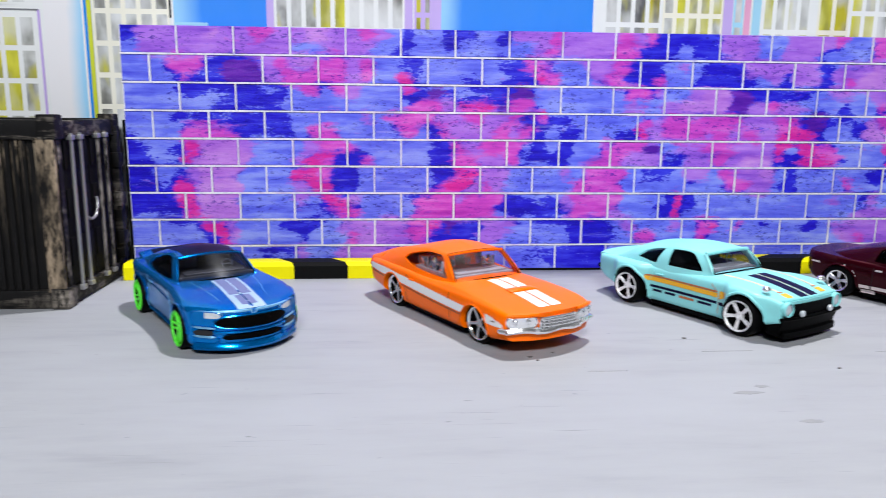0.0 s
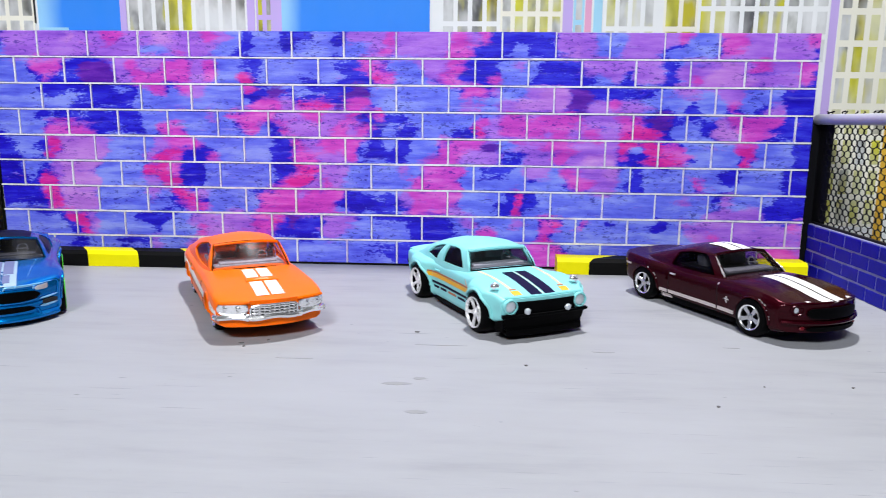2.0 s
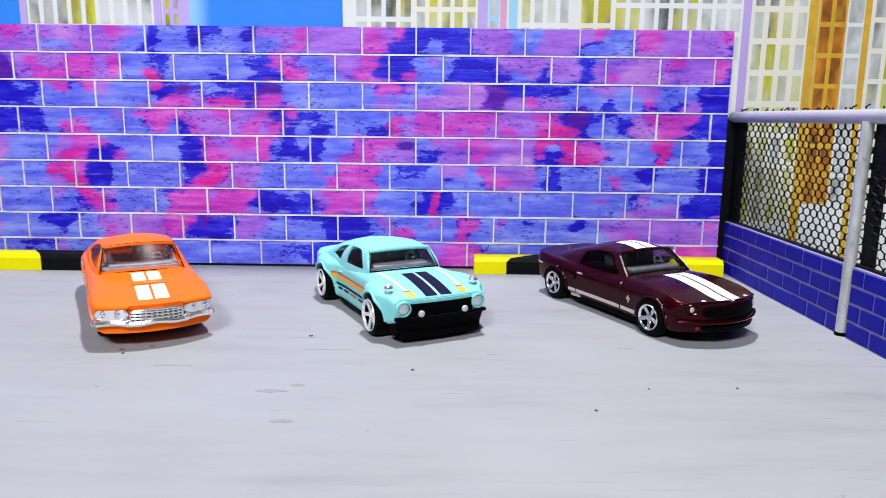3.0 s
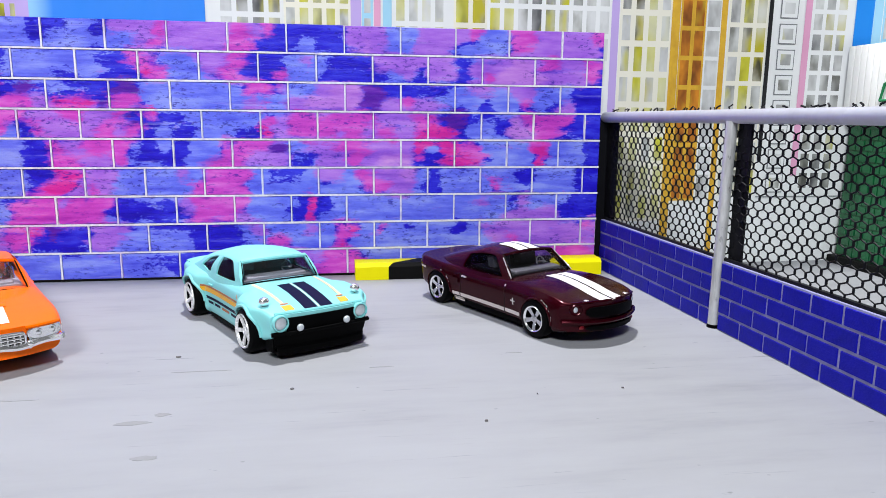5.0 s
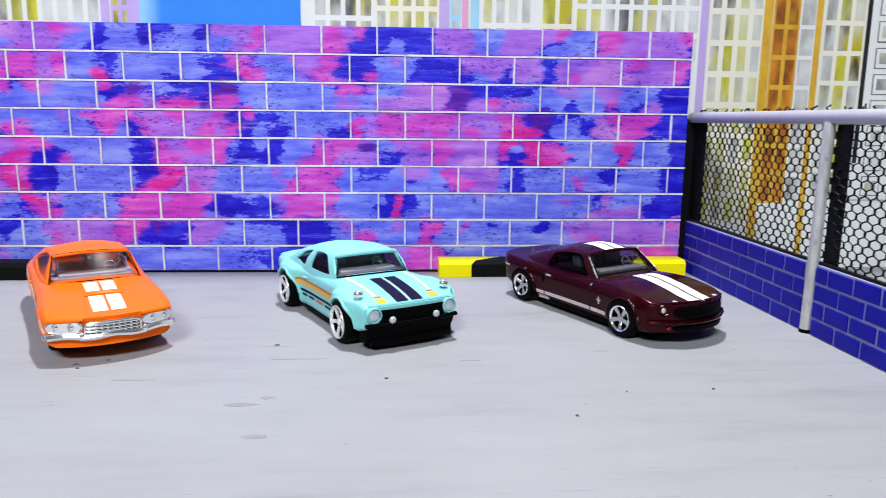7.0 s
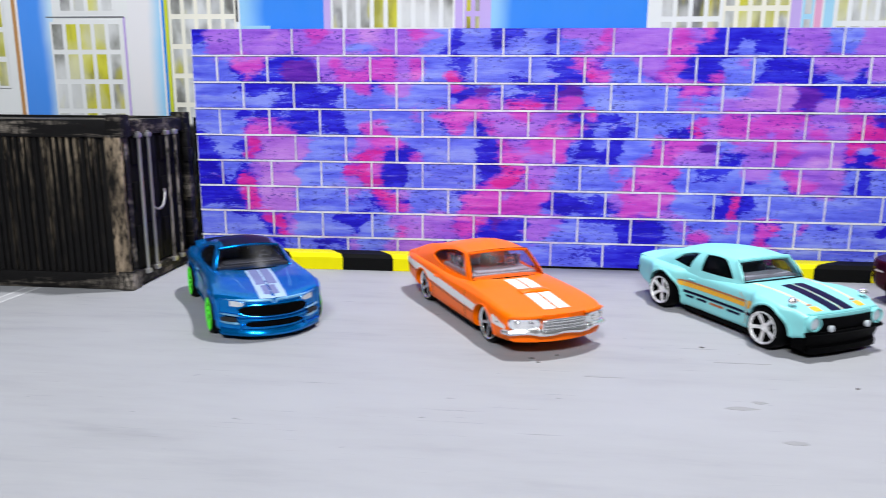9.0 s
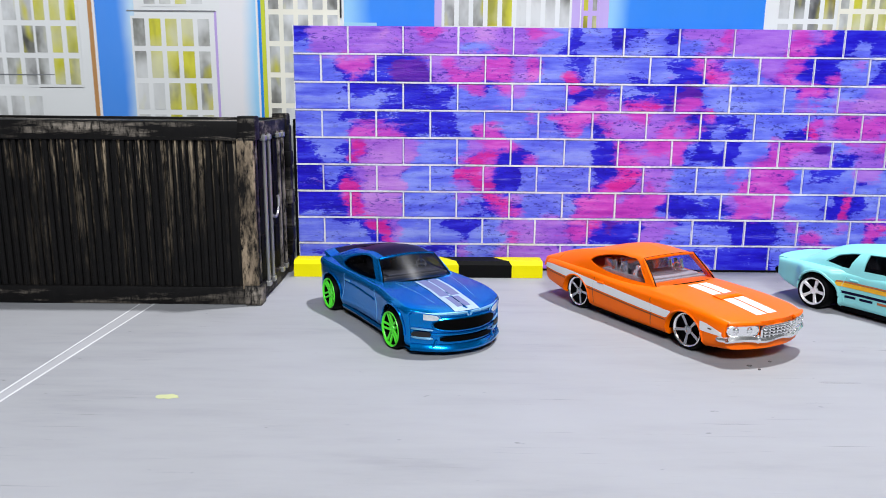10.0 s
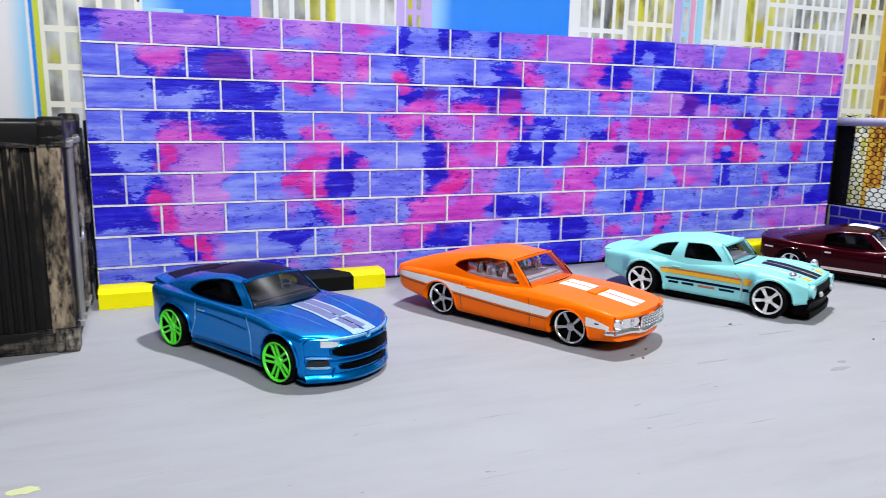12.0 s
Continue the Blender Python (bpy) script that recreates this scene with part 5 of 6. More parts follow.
# ---- orange car ----
ORANGE = surface("orange_enamel", (0.99, 0.150, 0.0), 0.34, 0.0, coat=0.12, grain=(1500, (1, 1, 1), 0.06), relief=0.0, sheen=0.12)
WHITESTRIPE = surface("white_stripe_paint", (0.80, 0.78, 0.78), 0.35, grain=(1200, (1, 1, 1), 0.05), relief=0.0)
BLACKLINE = surface("fine_dark_line", (0.10, 0.035, 0.01), 0.45, grain=(1200, (1, 1, 1), 0.2), relief=0.0)
orange = {
    "ends": (-43.0, 38.8), "bow": 4.2, "tail_bow": 2.5, "crease": 0.92, "tuck": 0.90,
    "half": [(-43, 12.6), (-38, 14.2), (-26, 15.2), (-8, 14.9), (10, 14.9), (24, 15.1), (32, 14.9), (38.8, 14.2)],
    "sill": [(-43, 6.4), (-38, 5.2), (-31, 4.2), (-26, 3.2), (-14, 2.3), (0, 2.2), (14, 2.3), (27, 2.8), (32, 3.4), (38.8, 4.0)],
    "shoulder": [(-43, 11.4), (-38, 12.3), (-28, 12.9), (-18, 12.9), (-4, 12.2), (10, 12.1), (22, 12.1), (30, 11.7), (38.8, 10.7)],
    "top": [(-43, 12.8), (-37, 13.6), (-20, 13.6), (0, 13.4), (8, 14.2), (16, 13.9), (26, 12.9), (32, 12.1), (38.8, 11.1)],
    "arches": [(-22.2, 4.6, 6.1), (22.0, 4.2, 6.3)],
    "window": {"hi": [(-18.4, 16.7), (-17.2, 17.4), (-15, 18.2), (-11.9, 18.9), (-6.4, 19.6), (-1.6, 19.6), (0.6, 18.6), (2.8, 16.7), (5.2, 14.1)],
               "lo": [(-18.4, 16.2), (-16.6, 15.5), (-13.2, 14.7), (-7.5, 14.1), (-0.3, 13.8), (5.2, 13.9)]},
    "wheels": [(-22.2, 5.4, 5.4, 3.8, 13.7), (22.2, 5.4, 5.4, 3.8, 13.5)],
    "cabin": [((-40.5, -12.6, 12.9), (-40.0, -10.2, 13.6), 0.2), ((-29.0, -13.2, 13.8), (-28.0, -9.8, 17.5), -0.4), ((-17.6, -13.0, 15.4), (-14.6, -9.9, 19.7), 1.3),
              ((-6, -12.9, 14.0), (-7.5, -9.6, 20.2), 1.9), ((8.4, -11.8, 13.7), (1.4, -9.7, 20.1), 0.8)],
    "roof_from": 2, "header_bow": 1.6, "cowl": (2.6, 0.7, 0.97), "a_pillar": 0.85, "frame": 0.6,
    "glass": CLEAR, "side_glass": CLEAR, "tub": (-15, 6.0, 10.6),
}
car = thing("toy_car", "orange toy muscle car with white side stripe and chrome nose", "toy car", car_at((0.1087, -0.0699), -61.4, 13.3), group="parked toy cars")
sh = Shell(orange)
part("body", sh.mesh(), ORANGE, car, "glossy orange enamel body")
arch_lips(sh, orange, ORANGE, car, 0.22)
cabin(orange, car, sh, ORANGE)
interior(orange, car, sh, SEATGREY, SILVER, SEATGREY)
for k in range(6):
    part("seat_back_rib", block(-15.6 * MM, -12.2 * MM, (-9.4 + 3.2 * k) * MM, (-6.9 + 3.2 * k) * MM, 13.9 * MM, 17.2 * MM, 0.4 * MM), SILVER, car, "chromed rear seat rib")
rngo = random.Random(5)
for y in (-9.4, 9.4):
    for k in range(9):
        x, h, q = -11.6 + 1.25 * k + rngo.uniform(-0.4, 0.4), rngo.uniform(15.6, 17.6), rngo.uniform(-0.9, 0.9)
        part("cage_bar", tube([Vector((x, y, 13.4)) * MM, Vector((x + q, y * 0.97, h)) * MM], rngo.uniform(0.3, 0.62) * MM, 6), SILVER if k % 3 else DARKCHROME, car, "chromed upright in the cabin")
wheel_set(car, orange, DARKCHROME, {"size": 0.82, "spokes": 5, "offsets": (0,), "hub_w": 0.36, "out_w": 0.50, "dish": 0.36, "edge": 0.47, "phase": 8, "hub": 0.24, "lip": SILVER, "cap": DARKCHROME, "lip_label": "chrome rim lip", "label": "chrome five-spoke rim"})
stripe_hi = smooth_table([(-42, 11.2), (-36, 11.7), (-28, 11.8), (-16, 11.1), (6, 9.9), (18, 9.4), (27, 9.7), (37, 8.1)])
stripe_lo = smooth_table([(-42, 10.2), (-36, 9.9), (-28, 9.5), (-16, 8.7), (6, 7.5), (18, 7.2), (27, 7.2), (37, 7.2)])
for s in (-1, 1):
    part("side_stripe", sh.on_side(-41.5, 17.6, stripe_lo, stripe_hi, s, n=60), WHITESTRIPE, car, "white side stripe")
    part("side_stripe", sh.on_side(27.6, 37.0, stripe_lo, stripe_hi, s, n=12), WHITESTRIPE, car, "white front stripe")
    part("stripe_border", sh.on_side(-41.5, 15.6, lambda x: stripe_lo(x) - 0.75, lambda x: stripe_lo(x) - 0.5, s, n=60, m=1), BLACKLINE, car)
    part("side_marker", sh.on_side(30.6, 32.2, 8.2, 8.55, s, 0.16, n=3, m=1), BLACKLINE, car)
    panel_line(sh, [(9.6, 11.3), (10.2, 8.0), (10.0, 3.6)], BLACKLINE, car, side=s, r=0.10)
    panel_line(sh, [(-13.5, 11.9), (-14.0, 8.0), (-13.8, 4.0)], BLACKLINE, car, side=s, r=0.10)
    part("door_handle", tube([sh.place(x, s * (sh.side_y(x, 10.9) + 0.2), 10.9) for x in (-11.8, -11, -10, -9.2)], 0.28 * MM, 6), ORANGE, car)
for a, b in ((-3.7, -0.35), (0.35, 3.7)):
    part("bonnet_stripe", sh.on_top(12.6, 22.0, a, b, 0.06), WHITESTRIPE, car, "white bonnet stripe")
    part("bonnet_stripe", sh.on_top(24.8, 35.6, a * 1.02, b * 1.02, 0.10), WHITESTRIPE, car, "white bonnet stripe")
scoop = [[Vector((x, y, sh.top_z(x, y) + h * (1 - (abs(y) / 4.4) ** 4))) * MM for y in (-4.4 + 8.8 * k / 12 for k in range(13))] for x, h in ((24.6, 0.0), (24.5, 0.35), (24.2, 0.55), (23.4, 0.45), (22.6, 0.25), (21.8, 0.0))]
part("bonnet_scoop", sheet(scoop, -0.3 * MM), ORANGE, car)
part("grille", nose_patch(sh, 38.8, -6.0, 6.0, 6.6, 9.9, 0.75, 0.0, thick=1.0, drop=-0.1), DARKRECESS, car, "dark grille behind chrome bars")
part("grille_frame", nose_ring(sh, 38.8, 0, 8.3, 6.2, 1.75, 1.0, 0.30, 5.0), SILVER, car, "chrome grille frame")
for k in range(4):
    part("grille_bar", tube([sh.place(38.8, -5.8 + 1.16 * j, 7.1 + 0.8 * k) + Vector((1.05, 0, 0)) * MM for j in range(11)], 0.30 * MM, 6), SILVER, car)
for k in range(9):
    part("grille_bar", tube([sh.place(38.8, -5.2 + 1.3 * k, z) + Vector((1.05, 0, 0)) * MM for z in (6.7, 9.8)], 0.24 * MM, 6), SILVER, car)
for s in (-1, 1):
    part("lamp_panel", nose_oval(sh, 38.8, s * 10.4, 9.0, 3.4, 1.25, 0.30, 3.0), SILVER, car, "chrome lamp panel")
    part("lamp_frame", nose_ring(sh, 38.8, s * 10.4, 9.0, 3.5, 1.4, 0.50, 0.36, 3.0), SILVER, car, "bright lamp frame")
    part("lamp_brow", tube([sh.place(38.8, s * y, 11.0 - 0.03 * y) + Vector((0.5, 0, 0)) * MM for y in (6.4, 8, 9.6, 11.2, 12.8, 13.9)], [0.4 * MM, 0.6 * MM, 0.62 * MM, 0.62 * MM, 0.6 * MM, 0.4 * MM], 8), ORANGE, car, "orange brow over the lamps")
    for y in (8.9, 12.0):
        p = sh.place(38.8, s * y, 9.1)
        ring = lathe([(0, -0.5 * MM), (0.85 * MM, -0.5 * MM), (0.9 * MM, -0.85 * MM), (1.1 * MM, -0.8 * MM), (1.15 * MM, 0.4 * MM)], 18)
        part("lamp_ring", ring, SILVER, car, "chrome lamp ring").matrix_basis = pose(p.x, p.y, p.z, 0, 0, 90)
        part("headlight", ball(p + Vector((0.6, 0, 0)) * MM, 0.75 * MM, (0.6, 1, 1)), SILVER, car, "small round chrome headlight")
    part("bumper_end", tube([sh.place(38.8 - 1.1 * k, s * 14.0, 6.7) + Vector((0.7, s * (0.25 + 0.10 * k), -0.06 * k)) * MM for k in range(6)], [0.75 * MM] * 5 + [0.4 * MM], 8), SILVER, car, "chrome bumper end")
    part("bumper_guard", ball(sh.place(38.8, s * 7.0, 6.8) + Vector((1.0, 0, 0)) * MM, 0.85 * MM, (0.8, 0.9, 1.3)), SILVER, car, "chrome bumper guard")
bumper = [[sh.place(38.8, y, 6.7 + 0.62 * dz + 0.25 * math.cos(y * 0.62)) + Vector((o, 0, 0)) * MM for y in (-14.1 + 28.2 * k / 32 for k in range(33))] for o, dz in ((0.3, 0.95), (1.0, 0.75), (1.25, 0.1), (1.0, -0.6), (0.3, -0.85))]
part("front_bumper", sheet(bumper, 0.3 * MM), SILVER, car, "chrome front bumper blade")
part("bonnet_tip", ball(sh.place(38.4, 0, sh.top_z(38.4, 0) - 0.2), 1.1 * MM, (1.1, 1.6, 0.5), 14, 8), ORANGE, car)

# ---- turquoise car ----
TURQ = surface("satin_turquoise_enamel", (0.235, 0.64, 0.65), 0.40, 0.0, coat=0.1, grain=(1500, (1, 1, 1), 0.05), relief=0.0)
NAVYSTRIPE = surface("navy_stripe_paint", (0.005, 0.006, 0.030), 0.4, grain=(900, (1, 1, 1), 0.2), relief=0.0, sheen=0.08)
AMBER = surface("amber_stripe_paint", (0.82, 0.42, 0.015), 0.4, grain=(900, (1, 1, 1), 0.08), relief=0.0)
RUST = surface("rust_stripe_paint", (0.42, 0.13, 0.045), 0.4, grain=(900, (1, 1, 1), 0.12), relief=0.0)
PEACH = surface("faded_peach_stripe", (0.72, 0.55, 0.36), 0.4, grain=(900, (1, 1, 1), 0.1), relief=0.0)
turq = {
    "ends": (-38.6, 32.6), "bow": 1.2, "tail_bow": 2.0, "crease": 0.92, "tuck": 0.92,
    "half": [(-38.6, 12.6), (-34, 13.4), (-29, 14.3), (-24.5, 16.4), (-17, 16.4), (-12.6, 13.7), (-4, 13.3), (8, 13.4), (13.6, 13.8), (17.6, 16.4), (25.5, 16.4), (29, 14.4), (32.6, 13.4)],
    "sill": [(-38.6, 7.2), (-34, 5.4), (-28, 4.2), (-14, 2.2), (0, 1.9), (14, 2.2), (27, 4.2), (32.6, 5.4)],
    "shoulder": [(-38.6, 12.9), (-30, 13.2), (-21, 13.2), (-10, 12.9), (5, 12.9), (15, 13.2), (21, 13.3), (28, 12.5), (32.6, 11.3)],
    "top": [(-38.6, 13.4), (-34, 13.4), (-28, 13.8), (-10, 14.2), (5, 14.4), (9, 14.8), (18, 14.3), (27, 12.9), (32.6, 11.5)],
    "arches": [(-20.4, 5.6, 6.6), (21.8, 5.6, 6.7)],
    "window": {"hi": [(-20.0, 15.5), (-18.6, 17.0), (-16.6, 17.9), (-11.6, 19.0), (-8, 19.3), (-2.9, 19.6), (-0.6, 19.4), (1.2, 18.6), (3.0, 16.9), (5.0, 14.9)],
               "lo": [(-20.0, 15.3), (-18, 15.1), (-13.5, 14.5), (-8, 14.5), (-0.5, 14.5), (5.0, 14.7)], "gaps": [(-10.8, -8.4)]},
    "wheels": [(-21.0, 5.6, 5.6, 5.6, 16.2), (21.0, 5.7, 5.7, 5.8, 16.3)],
    "cabin": [((-30, -11.4, 13.6), (-29.5, -9.2, 14.4), 0.9), ((-24, -12.0, 14.2), (-22.5, -9.5, 17.4), 1.4), ((-18.8, -12.2, 15.5), (-15.0, -9.7, 18.8), 1.8),
              ((-4.5, -12.4, 14.7), (-5.5, -9.8, 20.0), 1.6), ((8.4, -11.2, 14.7), (3.9, -9.5, 19.8), 0.55)],
    "roof_from": 2, "header_bow": 1.2, "cowl": (2.0, 0.6, 0.97), "a_pillar": 1.1, "frame": 0.8,
    "glass": CLEAR, "side_glass": DARKGLASS, "tub": (-16, 7, 10.6), "chassis_z": 2.0,
}
car = thing("toy_car", "satin turquoise toy coupe with flared arches and white wheels", "toy car", car_at((0.1820, -0.0678), -62.2, 16.2), group="parked toy cars")
sh = Shell(turq)
part("body", sh.mesh(), TURQ, car, "satin turquoise enamel body")
cabin(turq, car, sh, TURQ)
interior(turq, car, sh, SEATMID, SEATGREY, SEATGREY)
WHITERIM = surface("white_pearl_rim", (0.78, 0.78, 0.79), 0.28, 0.25, grain=(900, (1, 1, 1), 0.06), relief=0.0)
wheel_set(car, turq, WHITERIM, {"size": 0.75, "spokes": 5, "offsets": (0,), "hub_w": 0.36, "out_w": 0.55, "dish": 0.40, "edge": 0.49, "phase": 10, "hub": 0.2, "lip": WHITERIM, "lip_label": "white rim lip", "label": "white six-spoke deep rim"})
for a, b in ((-3.9, -0.45), (0.45, 3.9)):
    part("bonnet_stripe", sh.on_top(14.5, 31.2, a, b), NAVYSTRIPE, car, "navy bonnet stripe")
part("bonnet_stripe", sh.on_top(14.5, 31.2, -0.12, 0.12, m=1), PEACH, car, "fine pale centre line")
for s in (-1, 1):
    k = lambda a: (lambda x: s * (a - 0.05 * (x - 10)))
    part("bonnet_pinstripe", sh.on_top(10.0, 27.4, k(9.4), k(8.5), m=2), PEACH, car, "faded peach pinstripe")
    part("bonnet_patch", sh.on_top(28.4, 30.8, k(9.9), k(7.4), m=3), AMBER, car, "amber bonnet patch")
    part("bonnet_patch", sh.on_top(27.2, 27.8, k(9.6), k(7.6), m=3), RUST, car, "thin rust-red bar")
    part("side_stripe", sh.on_side(-15.5, 12.0, lambda x: 8.7 - 0.004 * x, lambda x: 10.0 - 0.004 * x, s), AMBER, car, "amber side stripe")
    part("side_stripe", sh.on_side(-14.5, 12.0, lambda x: 10.1, lambda x: 10.6, s), RUST, car, "rust-red side stripe")
    part("side_block", sh.on_side(12.8, 15.6, lambda x: 8.4 + 0.3 * (x - 12.8), lambda x: 10.8, s, n=8), AMBER, car, "amber block at the door edge")
    part("side_bar", sh.on_side(-14.0, 11.8, lambda x: 6.7, lambda x: 7.5, s), NAVYSTRIPE, car, "dark bar along the sill")
    part("side_bar", sh.on_side(12.6, 14.6, lambda x: 6.5, lambda x: 7.5, s, n=4), NAVYSTRIPE, car)
    for x0, x1 in ((-12.0, -8.6), (-7.4, -3.4), (-2.0, 3.6), (5.0, 10.0)):
        part("printed_bar", sh.on_side(x0, x1, lambda x: 5.5, lambda x: 6.2, s, n=5), NAVYSTRIPE if x0 < -9 or x0 > 4 or -8 < x0 < -7 else RUST, car, "plain printed bar on the sill")
    panel_line(sh, [(9.4, 12.2), (12.3, 9.4), (12.2, 4.0)], RUST, car, side=s, r=0.09)
    panel_line(sh, [(-12.0, 12.0), (-13.2, 8.0), (-12.0, 4.0)], TURQ, car, side=s, r=0.15)
    part("door_handle", tube([sh.place(x, s * (sh.side_y(x, 11.2) + 0.2), 11.2) for x in (-10.8, -10, -9, -8.2)], 0.28 * MM, 6), TURQ, car)
    # lamps, fog lamps and wing mirrors
    p = sh.place(32.6, s * 11.0, 9.5)
    part("lamp_ring", lathe([(2.05 * MM, 0.4 * MM), (2.05 * MM, -1.0 * MM), (1.75 * MM, -1.1 * MM), (1.7 * MM, -0.3 * MM)], 20), TURQ, car).matrix_basis = pose(p.x, p.y, p.z, 0, 0, 90)
    part("headlight", ball(p + Vector((0.35, 0, 0)) * MM, 1.7 * MM, (0.5, 1, 1)), LAMPGLASS, car, "round milky headlight")
    part("fog_lamp", ball(sh.place(32.6, s * 6.4, 8.1) + Vector((1.3, 0, 0)) * MM, 0.95 * MM, (0.7, 1, 1)), LAMPGLASS, car, "small round fog lamp")
    m = bmesh.new()
    q = Vector((26.6, s * 12.7, 14.0)) * MM
    join(m, ball(q, 1.35 * MM, (0.85, 1, 0.85)))
    join(m, tube([q - Vector((0.5, 0, 2.2)) * MM, q], 0.5 * MM, 8))
    part("wing_mirror", m, SILVER, car, "bright chrome bullet mirror")
part("bonnet_edge", tube([sh.place(32.0, y, sh.top_z(32.0, y) + 0.1) for y in range(-12, 13)], 0.4 * MM, 6), TURQ, car)
part("grille", nose_patch(sh, 32.6, -9.4, 9.4, 6.6, 10.6, 0.5, 0.0, thick=0.6), BLACKPLASTIC, car, "black grille between the lamps")
part("front_bumper", tube([sh.place(32.6, y, 6.9) + Vector((0.8, 0, 0)) * MM for y in (-13.4 + 26.8 * k / 20 for k in range(21))], 0.7 * MM, 8, 0.8), BLACKPLASTIC, car, "black front bumper bar")
dam = [[sh.place(32.6, y * f, z) + Vector((o, 0, 0)) * MM for y in (-12.4 + 24.8 * k / 20 for k in range(21))] for o, z, f in ((0.1, 6.6, 1.02), (-0.5, 4.6, 1.0), (-0.8, 3.2, 0.96), (0.0, 2.7, 0.95), (0.0, 2.0, 0.94), (-3.0, 2.1, 0.92))]
part("air_dam", sheet(dam, 0.6 * MM), BLACKPLASTIC, car, "deep black front air dam")
for s in (-1, 1):
    part("air_dam_side", sheet([[Vector((32.6 + 0.3 - 0.9 * k - 1.4, s * (12.3 + 0.12 * k), z)) * MM for k in range(5)] for z in (2.2, 3.6, 6.2)], 0.5 * MM), BLACKPLASTIC, car)
tailg = [[Vector((x + 1.2 * (abs(y) / 11) ** 2, y, 13.7 + dz - 0.5 * (abs(y) / 11) ** 4)) * MM for y in (-11.4 + 22.8 * k / 18 for k in range(19))] for x, dz in ((-31, 0), (-34.5, 0.15), (-37.8, 0.4), (-38.9, 0.35), (-39.1, -0.3), (-38.6, -1.6))]
part("boot_spoiler", sheet(tailg, 0.5 * MM), TURQ, car, "turquoise ducktail spoiler")
part("rear_bumper", tube([sh.place(-38.6, y, 9.0) - Vector((0.4, 0, 0)) * MM for y in range(-12, 13)], 0.9 * MM, 8), BLACKPLASTIC, car, "dark rear bumper")
arch_lips(sh, turq, TURQ, car, 0.42)

# ---- maroon car ----
MAROON = surface("dark_maroon_enamel", (0.030, 0.0010, 0.0042), 0.22, 0.40, coat=0.16, grain=(1800, (1, 1, 1), 0.2), relief=0.0, sheen=0.06)
CREAMBAR = surface("pale_cream_sill_stripe", (0.60, 0.52, 0.50), 0.4, grain=(900, (1, 1, 1), 0.15), relief=0.0)
CHIP = surface("bare_metal_chip", (0.70, 0.66, 0.66), 0.35, 0.7, grain=(2000, (1, 1, 1), 0.3), relief=0.3)
BRIGHTRIM = surface("polished_dark_rim", (0.55, 0.55, 0.58), 0.2, 1.0, grain=(1500, (1, 1, 1), 0.3), relief=0.2)
maroon = {
    "ends": (-36.4, 37.2), "bow": 6.2, "tail_bow": 2.0, "crease": 0.92, "tuck": 0.90,
    "half": [(-36.4, 13.2), (-32, 14.6), (-22, 15.3), (-12, 14.4), (0, 14.2), (12, 14.4), (22, 15.2), (30, 14.9), (37.2, 14.4)],
    "sill": [(-36.4, 6.8), (-33, 4.8), (-28, 3.8), (0, 2.7), (28, 2.8), (32, 3.2), (37.2, 3.8)],
    "shoulder": [(-36.4, 13.5), (-30, 13.7), (-20, 13.1), (-6, 12.2), (8, 12.1), (22, 12.1), (30, 11.5), (37.2, 10.6)],
    "top": [(-36.4, 14.4), (-30, 13.9), (-20, 13.5), (-10, 13.6), (6, 13.7), (10, 14.2), (18, 14.7), (27, 13.6), (32.5, 12.4), (37.2, 11.7)],
    "arches": [(-22.4, 4.8, 6.0), (22.8, 4.8, 6.1)],
    "window": {"hi": [(-12.0, 16.4), (-11.0, 17.5), (-9.0, 17.9), (-5, 18.6), (-0.6, 18.7), (1.5, 17.8), (3.6, 16.0), (6.2, 13.7)],
               "lo": [(-12.0, 13.6), (-11, 13.4), (-3.6, 13.3), (1.7, 13.3), (6.2, 13.5)]},
    "wheels": [(-22.4, 5.3, 5.3, 4.0, 15.4), (22.4, 5.3, 5.3, 4.0, 15.4)],
    "cabin": [((-31, -9.6, 12.8), (-30.5, -8.0, 13.2), 0.5), ((-21.5, -11.6, 13.2), (-21.0, -9.3, 15.8), 1.2), ((-10.4, -13.0, 13.5), (-9.6, -10.0, 18.5), 1.7),
              ((0, -13.0, 13.5), (-2.8, -9.8, 19.0), 1.8), ((9.8, -11.9, 13.4), (2.8, -9.7, 19.2), 0.9)],
    "roof_from": 2, "header_bow": 1.2, "cowl": (2.2, 0.7, 0.97), "a_pillar": 0.75, "frame": 0.6,
    "glass": CLEAR, "side_glass": SMOKE, "tub": (-10, 8.8, 11.0),
}
car = thing("toy_car", "dark maroon toy fastback with twin white stripes and chrome wheels", "toy car", car_at((0.2575, -0.0635), -62.8, 15.4), group="parked toy cars")
sh = Shell(maroon)
part("body", sh.mesh(), MAROON, car, "glossy dark maroon body")
arch_lips(sh, maroon, MAROON, car, 0.34)
low, high, across, last = cabin(maroon, car, sh, MAROON)
interior(maroon, car, sh, SEATBLACK, SEATMID, SEATMID)
wheel_set(car, maroon, BRIGHTRIM, {"size": 0.66, "spokes": 5, "offsets": (0,), "hub_w": 0.45, "out_w": 0.72, "dish": 0.36, "edge": 0.44, "phase": 0, "hub": 0.22, "lip": SILVER, "lip_label": "chrome rim lip", "label": "chrome five-spoke rim"})
